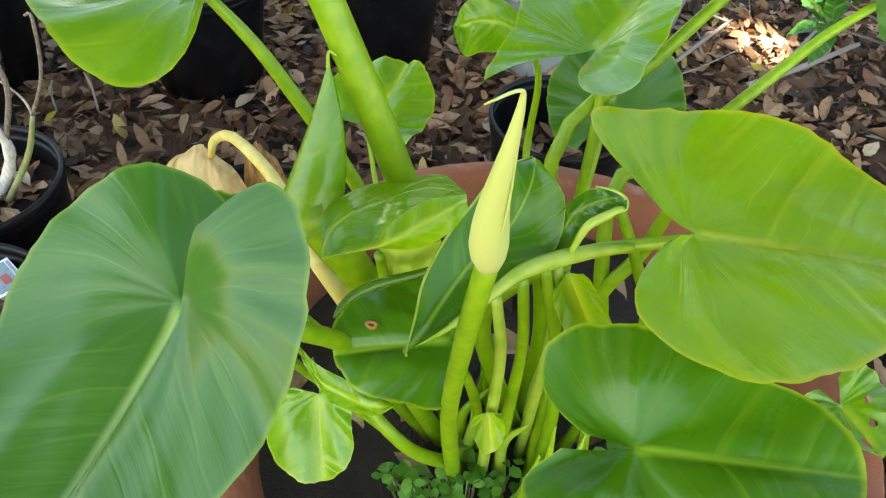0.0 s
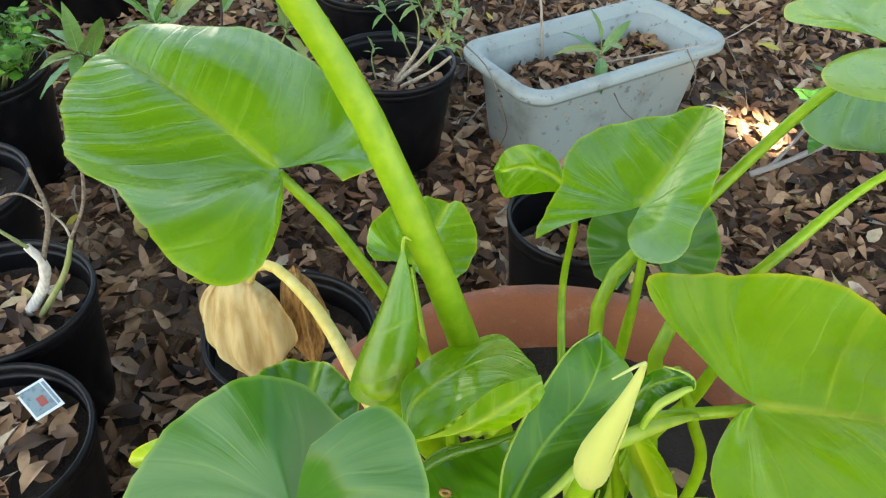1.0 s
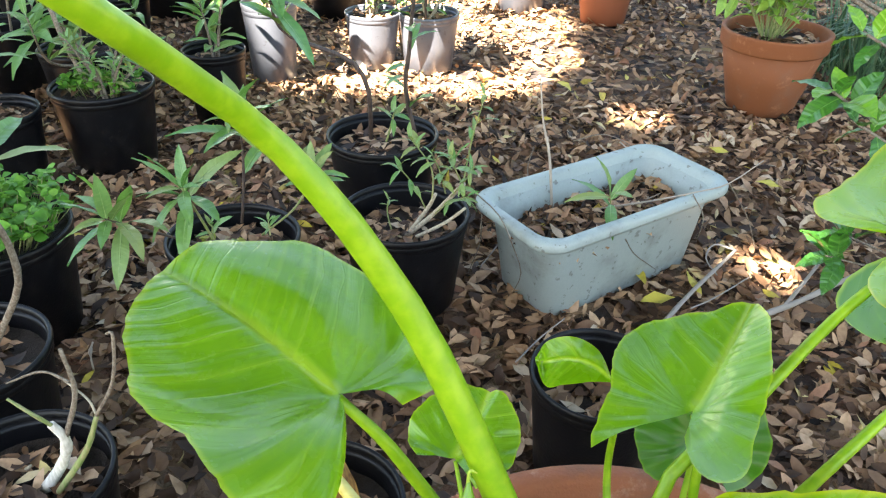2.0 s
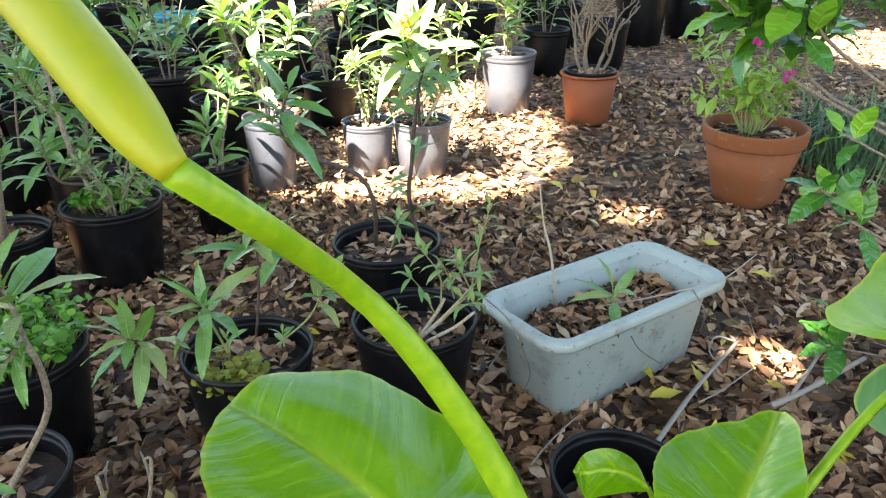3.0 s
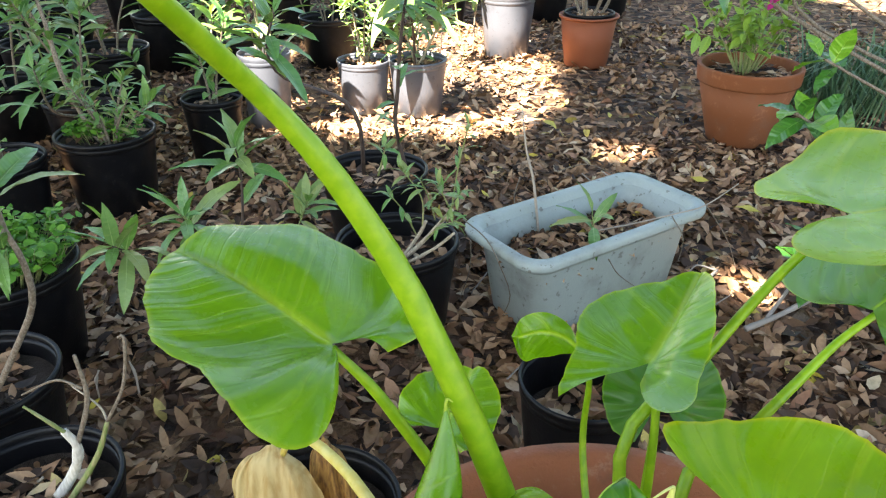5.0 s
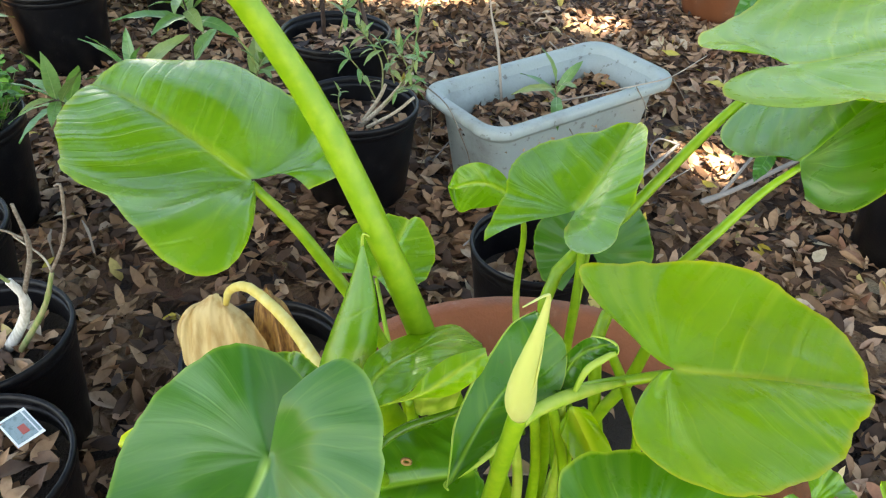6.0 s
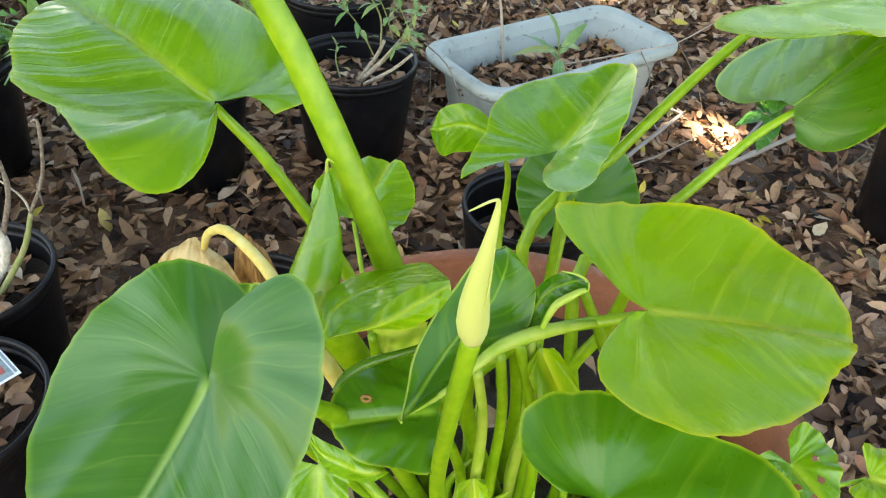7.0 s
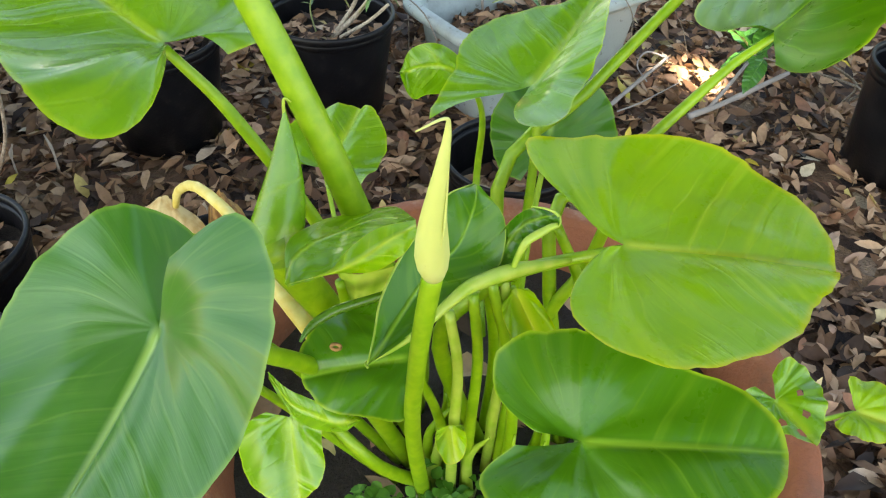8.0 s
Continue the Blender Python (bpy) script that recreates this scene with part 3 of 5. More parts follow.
def shade_tree():
    """An unseen tree added for shade; its crown's gaps let sun onto set patches."""
    high = 9.0
    lean = to_sun * (high / to_sun.z)
    gaps = [(-0.23, 4.12, 0.56), (-0.30, 3.72, 0.52), (-0.30, 4.65, 0.5), (-0.45, 3.42, 0.33), (-0.88, 3.42, 0.15), (0.0, 3.68, 0.35), (-0.02, 3.18, 0.12), (-0.77, 3.15, 0.16), (0.81, 2.09, 0.13), (0.56, 3.02, 0.14), (-1.7, 2.2, 0.32),
            (2.9, 6.7, 0.75), (3.1, 5.9, 0.35), (-3.2, 9.0, 1.0), (-1.3, 4.3, 0.2)]
    r = random.Random(77)
    out = []
    while len(out) < 60000:
        x, y = r.uniform(-7.2, 7.6), r.uniform(-5.0, 13.0)
        if math.hypot((x - 0.2) / 6.4, (y - 4.2) / 7.8) > 1 + 0.16 * noise.noise(Vector((x * 0.7, y * 0.7, 5))):
            continue
        f = min(math.hypot(x - gx, (y - gy) * 0.8) / g for gx, gy, g in gaps)
        if f < 1.0 + 0.15 * r.random() * (1 + noise.noise(Vector((x * 4, y * 4, 0)))):
            continue
        h = r.uniform(-0.6, 0.7)
        p = Vector((x, y, 0)) + lean + to_sun * (h / to_sun.z)
        out.append((p.x, p.y, p.z))
    base = Vector((-6.2, -5.4, 0))
    plant = thing("shade_tree", base, "unseen tall tree added for shade, its crown broken by set gaps", "tree")
    crown = Vector((0, 3.5, 0)) + lean
    part("trunk", tube(bezier([base, base + Vector((0.1, 0.15, 3.5)), base + Vector((-0.2, 0.4, 7.2))], 14), [0.2, 0.16, 0.12], 14, 0.1), WOOD, plant)
    fork = base + Vector((-0.2, 0.4, 7.2))
    for k in range(9):
        end = crown + (Vector((r.uniform(-3.6, -1.6), r.uniform(-4, 4.5), 0)) if k % 2 else Vector((r.uniform(-3.6, 3.6), r.uniform(-4.5, -2.2), 0)))
        part("limb", tube(bezier([fork, fork.lerp(end, 0.4) + Vector((0, 0, 0.5)), end], 12), [0.08, 0.05, 0.012], 8, 0.1), WOOD, plant)
    part("crown", scatter(out, 0.3, 9, 0.6, 0.55), CANOPY, plant, "", "stuff")


shade_tree()


def garden_tree(x, y, z, wide, high, seed):
    """An unseen tree added at the garden's edge: it hides part of the sky."""
    r = random.Random(seed)
    out = []
    while len(out) < 7000:
        d = Vector((r.gauss(0, 1), r.gauss(0, 1), r.gauss(0, 1))).normalized() * r.uniform(0.75, 1.0)
        if noise.noise(d * 2.1 + Vector((seed, 0, 0))) > 0.22:
            continue
        out.append((x + d.x * wide, y + d.y * wide, z + d.z * high))
    plant = thing("garden_tree", (x, y, 0), "unseen broad leafy tree added to block part of the sky", "tree", "trees round the garden")
    part("trunk", tube(bezier([(x, y, 0), (x + 0.1, y, z * 0.5), (x, y + 0.1, z)], 12), [0.17, 0.14, 0.1], 12, 0.1), WOOD, plant)
    for k in range(7):
        a = 0.9 * k
        part("limb", tube(bezier([(x, y, z - 0.8), (x + wide * 0.4 * math.cos(a), y + wide * 0.4 * math.sin(a), z), (x + wide * 0.8 * math.cos(a), y + wide * 0.8 * math.sin(a), z + high * r.uniform(0, 0.4))], 10), [0.07, 0.04, 0.01], 8, 0.1), WOOD, plant)
    part("crown", scatter(out, 0.5, seed, 0.7, 0.5), CANOPY, plant, "", "stuff")


garden_tree(7.6, 4.4, 6.0, 2.8, 2.6, 7)

# ---- pots ----
def pot_litter(pot, at, r, z, seed, count=70, size=0.045, name="leaf_litter"):
    rr = random.Random(seed)
    out = []
    for _ in range(count):
        a, u = rr.uniform(0, 6.28), (rr.random() ** 0.5) * (r - 0.022)
        out.append((at[0] + u * math.cos(a), at[1] + u * math.sin(a), z + rr.uniform(0.0, 0.014)))
    part(name, scatter(out, size, seed, 0.25), LITTER, pot, "dry brown fallen leaves", "stuff")


def soil_disc(at, r, z, seed):
    verts, faces = [(at[0], at[1], z + 0.006)], []
    for i in range(1, 6):
        for k in range(24):
            a = 6.2832 * k / 24
            verts.append((at[0] + r * i / 5 * math.cos(a), at[1] + r * i / 5 * math.sin(a), z + 0.008 * noise.noise(Vector((i * 1.3, k * 0.7, seed)))))
    for k in range(24):
        b = (k + 1) % 24
        faces.append((0, 1 + k, 1 + b))
        for i in range(4):
            faces.append((1 + i * 24 + k, 1 + (i + 1) * 24 + k, 1 + (i + 1) * 24 + b, 1 + i * 24 + b))
    return verts, faces


def nursery_pot(x, y, r, h, seed, label="black plastic nursery pot filled with soil and dry leaves", fill=0.72, material=BLACK, litter=70, name="nursery_pot", group="black nursery pots"):
    pot = thing(name, (x, y, 0), label, "plant pot", group)
    at = (x, y, hills(x, y) - 0.006)
    b = r * 0.80
    part("body", lathe(at, [(0.001, 0.0), (b - 0.008, 0.0), (b, 0.006), (b + (r - b) * 0.45, h * 0.5), (r * 0.965, h * 0.86), (r * 0.965, h * 0.87), (r * 0.985, h * 0.875), (r * 0.985, h * 0.93),
                            (r * 0.945, h * 0.95), (r * 0.93, h * 0.9), (r * 0.925, h * 0.84), (r * 0.915, h * 0.80), (b + (r - b) * 0.3 - 0.004, h * 0.4), (b - 0.01, 0.02), (0.001, 0.018)], 44, 0.006), material, pot)
    part("rim", lathe(at, [(r * 0.986, h * 0.925), (r, h * 0.94), (r * 1.012, h * 0.965), (r * 1.008, h * 0.99), (r * 0.985, h), (r * 0.955, h * 0.992), (r * 0.943, h * 0.965), (r * 0.946, h * 0.925)], 44, 0.006), material, pot)
    z = at[2] + h * fill
    ri = b + (r - b) * fill - 0.005
    part("soil", soil_disc((x, y), ri, z, seed), EARTH, pot, "dark crumbly soil")
    if litter:
        pot_litter(pot, (x, y), ri, z + 0.004, seed, litter)
    return pot


def clay_pot(x, y, r, h, seed, label, fill=0.8, base=0.62, material=TERRACOTTA, litter=60, collar=0.2):
    pot = thing("terracotta_pot", (x, y, 0), label, "plant pot", "terracotta pots")
    at = (x, y, hills(x, y) - 0.006)
    b, c = r * base, h * (1 - collar)
    w = 0.013 if r < 0.22 else 0.02
    k = r * 0.925
    part("body", lathe(at, [(0.001, 0), (b - 0.006, 0), (b, 0.008), (b + (k - b) * 0.5, c * 0.5), (k, c), (k - w, c), (b + (k - b) * 0.4 - w, c * 0.4), (b - w, 0.03), (0.001, 0.028)], 56, 0.004), material, pot)
    part("rim", lathe(at, [(k - 0.002, c - 0.002), (r * 0.965, c - 0.001), (r * 0.975, c + 0.006), (r * 0.99, h - 0.012), (r * 0.998, h - 0.004), (r * 0.985, h), (r - w, h), (r - w - 0.006, h - 0.006), (k - w * 1.1, c), (k - w * 1.1, c - 0.03)], 56, 0.004), material, pot)
    z = at[2] + h * fill
    ri = min(b + (k - b) * fill / (1 - collar), k) - w + 0.004
    part("soil", soil_disc((x, y), ri, z, seed), EARTH, pot, "dark crumbly soil")
    if litter:
        pot_litter(pot, (x, y), ri, z + 0.004, seed, litter)
    return pot


DRYPOT = "black plastic nursery pot full of dry brown leaves"
nursery_pot(-0.081, 1.79, 0.141, 0.235, 11, "black plastic nursery pot with pale cut stumps and dry leaves", 0.74, litter=120)
nursery_pot(-0.222, 2.19, 0.148, 0.24, 12, "black plastic nursery pot holding a dark-stemmed shrub", 0.8, litter=90)
nursery_pot(-0.413, 1.625, 0.137, 0.235, 13, "black plastic nursery pot with yellow clover and seedlings", 0.78, litter=90)
nursery_pot(-0.88, 1.52, 0.150, 0.26, 14, "black plastic nursery pot overgrown with green clover", 0.9, litter=0)
nursery_pot(-1.10, 2.33, 0.147, 0.255, 15, "black plastic nursery pot with mossy small-leaved weeds", 0.9, litter=30)
nursery_pot(-1.30, 2.10, 0.125, 0.25, 16, DRYPOT, 0.86, litter=110)
nursery_pot(-1.37, 2.66, 0.132, 0.25, 17, "black plastic nursery pot with a leafy shrub", 0.86, litter=40)
nursery_pot(-1.79, 2.86, 0.124, 0.25, 18, DRYPOT, 0.66, litter=50)
nursery_pot(-2.08, 3.46, 0.150, 0.25, 19, "empty-looking black plastic nursery pot", 0.5, litter=10)
nursery_pot(-2.50, 3.63, 0.165, 0.25, 20, "large black plastic nursery pot in the shade", 0.7, litter=20)
nursery_pot(-2.91, 4.40, 0.160, 0.25, 21, "large black plastic nursery pot in the shade", 0.7, litter=20)
nursery_pot(-0.93, 2.74, 0.105, 0.25, 22, "black plastic nursery pot under a small bush", 0.85, litter=20)
nursery_pot(-1.35, 4.80, 0.165, 0.26, 23, "large black plastic nursery pot with a bare stem", 0.75, litter=40)
nursery_pot(-0.90, 4.16, 0.150, 0.26, 24, "black plastic nursery pot with orange-brown leaves", 0.75, litter=60)
nursery_pot(0.20, 5.45, 0.150, 0.30, 25, "black plastic nursery pot in shade", 0.8, litter=20)
nursery_pot(0.60, 5.70, 0.155, 0.32, 26, "black plastic nursery pot with bare twigs", 0.8, litter=40)
nursery_pot(-0.449, 0.960, 0.124, 0.24, 27, "black plastic nursery pot with pale woody sticks and dry leaves", 0.78, litter=90)
nursery_pot(-0.333, 0.744, 0.122, 0.24, 28, "black plastic nursery pot with a plant tag on dry leaves", 0.85, litter=80)
nursery_pot(-0.704, 1.180, 0.139, 0.24, 29, DRYPOT, 0.8, litter=60)
nursery_pot(-0.039, 0.985, 0.117, 0.24, 30, "black plastic nursery pot under a withered leaf", 0.8, litter=60)
nursery_pot(0.339, 1.325, 0.115, 0.24, 31, "black plastic nursery pot with dry leaves and twigs", 0.62, litter=60)
nursery_pot(1.17, 1.74, 0.125, 0.25, 32, "black plastic nursery pot in shade", 0.7, litter=40)
SIL = "silver grey plastic bucket used as a plant pot"
for i, (x, y, r, h) in enumerate([(-0.89, 3.18, 0.105, 0.31), (-0.55, 3.45, 0.114, 0.225), (-0.315, 3.46, 0.124, 0.24), (0.0, 4.5, 0.148, 0.33)]):
    nursery_pot(x, y, r, h, 60 + i, SIL, 0.88, SILVER, 40, "grey_bucket", "grey plastic buckets")
for i, (x, y, r, h) in enumerate([(-3.4, 5.6, 0.18, 0.3), (-2.6, 5.3, 0.17, 0.28), (-2.0, 4.6, 0.16, 0.28), (-1.9, 5.9, 0.2, 0.32), (-0.9, 6.0, 0.2, 0.42), (-0.35, 6.2, 0.19, 0.34), (-0.45, 5.2, 0.16, 0.3),
                                   (0.3, 6.6, 0.18, 0.34), (0.94, 6.75, 0.215, 0.46), (-2.9, 7.0, 0.2, 0.34), (-1.4, 7.2, 0.2, 0.36), (0.1, 7.8, 0.2, 0.36), (-3.6, 4.2, 0.17, 0.28), (-3.0, 3.3, 0.16, 0.26), (1.36, 7.1, 0.205, 0.5), (1.85, 7.5, 0.19, 0.36),
                                   (-1.62, 3.3, 0.16, 0.27), (-1.2, 3.55, 0.17, 0.28), (-1.7, 4.0, 0.17, 0.28), (-2.4, 4.15, 0.18, 0.3), (-2.2, 2.6, 0.15, 0.26), (-1.75, 2.35, 0.14, 0.26), (-1.0, 5.1, 0.17, 0.3), (-2.6, 2.95, 0.16, 0.27)]):
    nursery_pot(x, y, r, h, 80 + i, "black plastic nursery pot standing in the shaded rear row", 0.85, litter=14)
for i, (x, y, r, h) in enumerate([(-3.2, 6.3, 0.18, 0.3), (-2.35, 4.85, 0.16, 0.28), (-1.55, 5.35, 0.17, 0.3), (-0.75, 4.7, 0.15, 0.28), (-2.95, 5.0, 0.17, 0.3), (-3.5, 7.6, 0.2, 0.34), (-0.85, 6.9, 0.2, 0.36), (-4.0, 5.3, 0.18, 0.3), (-1.3, 6.4, 0.18, 0.3), (-2.1, 5.35, 0.15, 0.28)]):
    nursery_pot(x, y, r, h, 120 + i, "black plastic nursery pot crowded among others in deep shade", 0.75, litter=14)
barrel = thing("barrel_planter", (-2.2, 7.05, 0), "large round dark plum plastic barrel planter", "planter")
part("body", lathe((-2.2, 7.05, -0.006), [(0.001, 0), (0.28, 0), (0.3, 0.02), (0.335, 0.3), (0.34, 0.6), (0.33, 0.62), (0.31, 0.6), (0.28, 0.05), (0.001, 0.04)], 48), PLUM, barrel)
part("rim", lathe((-2.2, 7.05, -0.006), [(0.332, 0.59), (0.352, 0.595), (0.356, 0.63), (0.345, 0.645), (0.32, 0.64), (0.312, 0.6)], 48), PLUM, barrel)
clay_pot(1.0, 3.27, 0.195, 0.30, 41, "terracotta pot with a thick collar holding a thin-stemmed plant", 0.86, litter=110)
nursery_pot(0.43, 4.35, 0.128, 0.275, 42, "black plastic liner pot standing inside a terracotta pot", 0.9, litter=110)
clay_pot(0.43, 4.35, 0.155, 0.26, 43, "smooth orange terracotta pot with a black liner pot inside", 0.3, 0.72, TERRACOTTA_RED, 0, 0.05)
clay_pot(0.335, 0.66, 0.262, 0.45, 44, "large weathered terracotta pot with a calla lily growing in it", 0.86, 0.7, TERRACOTTA_OLD, 40, 0.16)


def planter_trough():
    """A long tub with rounded corners, sloping sides and a wide flat rim."""
    cx, cy, turn, L, W, H = 0.362, 1.985, radians(42), 0.60, 0.295, 0.235
    tub = thing("planter_trough", (cx, cy, 0), "rectangular pale grey plastic planter trough, muddy, half full of dry leaves", "planter")
    z0 = hills(cx, cy) - 0.006

    def loop(l, w, z, c, n=8):
        pts = []
        for sx, sy, a0 in ((1, 1, 0), (-1, 1, 90), (-1, -1, 180), (1, -1, 270)):
            for k in range(n + 1):
                a = radians(a0 + 90 * k / n)
                x, y = sx * (l / 2 - c) + c * math.cos(a), sy * (w / 2 - c) + c * math.sin(a)
                pts.append((cx + x * math.cos(turn) - y * math.sin(turn), cy + x * math.sin(turn) + y * math.cos(turn), z0 + z))
        return pts

    def shell(loops):
        verts = [p for l in loops for p in l]
        m = len(loops[0])
        return verts, [(i * m + k, i * m + (k + 1) % m, (i + 1) * m + (k + 1) % m, (i + 1) * m + k) for i in range(len(loops) - 1) for k in range(m)]

    part("body", shell([loop(0.02, 0.01, 0.0, 0.004), loop(L - 0.15, W - 0.10, 0, 0.035), loop(L - 0.14, W - 0.09, 0.008, 0.04), loop(L - 0.075, W - 0.065, H - 0.05, 0.05), loop(L - 0.07, W - 0.06, H - 0.045, 0.05),
                        loop(L - 0.055, W - 0.045, H - 0.04, 0.055), loop(L - 0.05, W - 0.04, H - 0.02, 0.055), loop(L - 0.085, W - 0.075, H - 0.02, 0.045), loop(L - 0.1, W - 0.09, H - 0.06, 0.045), loop(L - 0.16, W - 0.11, 0.02, 0.035), loop(0.02, 0.01, 0.02, 0.004)]), GREY_TUB, tub)
    part("rim", shell([loop(L - 0.052, W - 0.042, H - 0.021, 0.055), loop(L - 0.008, W - 0.004, H - 0.024, 0.06), loop(L, W, H - 0.018, 0.062), loop(L, W, H - 0.006, 0.062), loop(L - 0.008, W - 0.008, H, 0.06),
                       loop(L - 0.05, W - 0.045, H + 0.001, 0.05), loop(L - 0.066, W - 0.06, H - 0.006, 0.047), loop(L - 0.082, W - 0.072, H - 0.022, 0.045)]), GREY_TUB, tub)
    r = random.Random(5)
    out, soil = [], [(0, 0)]
    for _ in range(520):
        x, y = r.uniform(-0.5, 0.5) * (L - 0.115), r.uniform(-0.5, 0.5) * (W - 0.1)
        out.append((cx + x * math.cos(turn) - y * math.sin(turn), cy + x * math.sin(turn) + y * math.cos(turn), z0 + 0.152 + r.uniform(0, 0.018) + 0.012 * noise.noise(Vector((x * 9, y * 9, 0)))))
    part("soil", shell([loop(0.02, 0.01, 0.150, 0.004), loop(L - 0.1, W - 0.088, 0.146, 0.042)]), EARTH, tub, "dark soil")
    part("leaf_litter", scatter(out, 0.044, 6, 0.3), LITTER, tub, "dry brown fallen leaves", "stuff")


planter_trough()

# ---- the calla lily ----
calla = thing("calla_lily", (0.335, 0.66, 0.38), "calla lily with large glossy heart-shaped leaves growing in a terracotta pot", "plant")
SOIL_TOP = 0.385


def stalk(name, points, radii, material, parent, label=""):
    return part(name, tube(bezier(points, 22), radii, 12), material, parent, label)


def calla_leaf(material, at, ahead, up, sinus, right, left, foot=None, via=None, thick=0.0055, label="", stalk_material=None, **shape):
    leaf_ob = part("leaf", blade(at, ahead, up, sinus, right, left, **shape), material, calla, label)
    if foot:
        at, ahead = Vector(at), Vector(ahead).normalized()
        foot = Vector((foot[0], foot[1], SOIL_TOP))
        mids = [Vector(v) for v in via] if via else [foot.lerp(at, 0.5) + Vector((0, 0, 0.04))]
        low = Vector(up).normalized() * -0.003
        stalk("stalk", [foot, *mids, at + low * 1.4], [thick * 1.25, thick, thick * 0.85, thick * 0.6], stalk_material or STALK, leaf_ob)
    return leaf_ob


calla_leaf(CALLA_LIME, (0.397, 0.603, 0.666), (0.990, 0.122, -0.070), (0.072, -0.007, 0.997), (140, 142), [136, 118, 108, 103, 100, 100, 103, 104, 96, 72, 26], [136, 143, 138, 128, 113, 100, 91, 92, 97, 88, 34],
           (0.33, 0.64), [(0.292, 0.600, 0.560), (0.315, 0.600, 0.616), (0.342, 0.602, 0.639)], 0.0055, "broad lime-green heart-shaped leaf with yellow margin", cup=1.6, droop=2.0, wave=0.003, waves=4, belly=0.003, bend=3.0)
calla_leaf(CALLA_DEEP, (0.174, 0.475, 0.697), (-0.241, -0.813, -0.530), (-0.263, -0.471, 0.842), (170, 171), [108, 98, 92, 89, 83, 73, 67, 62, 60, 57, 44], [108, 98, 89, 82, 75, 73, 71, 71, 70, 62, 30],
           (0.27, 0.62), [(0.23, 0.57, 0.55), (0.185, 0.5, 0.66)], 0.006, "large glossy deep green heart-shaped leaf", cup=1.0, fold=0.07, wave=0.003, waves=3, phase=1.0, dome=0.004, lap=0.013, tuck=0.85, funnel=0.008)
calla_leaf(CALLA_MID, (0.379, 0.501, 0.612), (0.999, 0.043, 0.026), (-0.009, -0.340, 0.940), (172, 172), [108, 94, 71, 57, 51, 49, 51, 55, 60, 59, 36], [108, 96, 77, 66, 62, 59, 61, 66, 65, 52, 25],
           (0.32, 0.58), [(0.330, 0.515, 0.46), (0.362, 0.498, 0.565)], 0.0052, "mid-green heart-shaped leaf low at the pot's front", cup=1.2, droop=1.0, wave=0.004, waves=3, phase=0.6, belly=0.005, bend=3.4)
calla_leaf(CALLA, (0.102, 0.679, 0.729), (-0.870, 0.435, 0.233), (0.204, -0.114, 0.972), (148, 142), [166, 160, 142, 126, 107, 89, 77, 67, 64, 62, 40], [166, 150, 136, 123, 111, 98, 95, 100, 103, 90, 22],
           (0.235, 0.69), [(0.2, 0.69, 0.55), (0.14, 0.685, 0.67)], 0.0055, "broad light green leaf with glossy sheen leaning outwards", cup=0.6, fold=0.08, droop=1.2, wave=0.005, waves=4, belly=0.009, bend=2.6, phase=0.5)
calla_leaf(CALLA, (0.336, 0.766, 0.672), (0.470, 0.848, 0.243), (-0.308, -0.100, 0.946), (166, 146), [112, 88, 66, 56, 50, 47, 50, 60, 78, 70, 28], [112, 93, 86, 85, 82, 72, 63, 58, 59, 67, 79],
           (0.34, 0.72), [(0.345, 0.735, 0.55), (0.345, 0.755, 0.64)], 0.004, "arrow-shaped green leaf with a pointed lobe", cup=0.8, fold=0.18, wave=0.004, waves=3)
calla_leaf(CALLA_LIME, (0.497, 0.860, 0.771), (0.949, 0.309, 0.065), (-0.108, 0.127, 0.986), (165, 150), [180, 172, 160, 148, 128, 119, 130, 152, 150, 104, 50], [180, 178, 190, 206, 196, 142, 112, 106, 80, 52, 20],
           (0.36, 0.7), [(0.320, 0.740, 0.593), (0.380, 0.790, 0.656), (0.440, 0.840, 0.712), (0.475, 0.856, 0.748)], 0.0050, "bright green leaf on a long sloping stalk", cup=0.6, wave=0.004, waves=4, belly=0.004)
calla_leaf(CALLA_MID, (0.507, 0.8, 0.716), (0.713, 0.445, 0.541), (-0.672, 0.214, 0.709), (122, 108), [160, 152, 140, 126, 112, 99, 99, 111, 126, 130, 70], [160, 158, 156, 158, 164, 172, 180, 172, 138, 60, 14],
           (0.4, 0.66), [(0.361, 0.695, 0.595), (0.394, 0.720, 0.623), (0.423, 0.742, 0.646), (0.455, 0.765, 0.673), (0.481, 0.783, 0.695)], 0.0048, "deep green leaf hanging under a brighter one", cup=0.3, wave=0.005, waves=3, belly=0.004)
calla_leaf(CALLA, (0.162, 0.804, 0.55), (0.35, 0.9, 0.311), (-0.1, -0.3, 0.949), (120, 115), [70, 70, 66, 60, 54, 50, 46, 42, 34], [70, 70, 66, 62, 60, 56, 50, 42, 32],
           (0.225, 0.72), [(0.19, 0.76, 0.46)], 0.003, "small round green leaf at the pot's rim", cup=1.5, wave=0.004)
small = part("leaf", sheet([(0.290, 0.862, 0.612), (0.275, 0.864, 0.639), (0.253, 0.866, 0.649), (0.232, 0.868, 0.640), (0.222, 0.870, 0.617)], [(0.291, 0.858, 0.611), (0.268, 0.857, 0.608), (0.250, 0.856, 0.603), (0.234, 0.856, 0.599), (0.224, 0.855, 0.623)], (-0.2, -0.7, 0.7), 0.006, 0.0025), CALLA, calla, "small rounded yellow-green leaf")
stalk("stalk", [(0.32, 0.77, SOIL_TOP), (0.3, 0.845, 0.5), (0.300, 0.860, 0.578), (0.290, 0.862, 0.611)], [0.0042, 0.0036, 0.003, 0.0022], STALK, small)
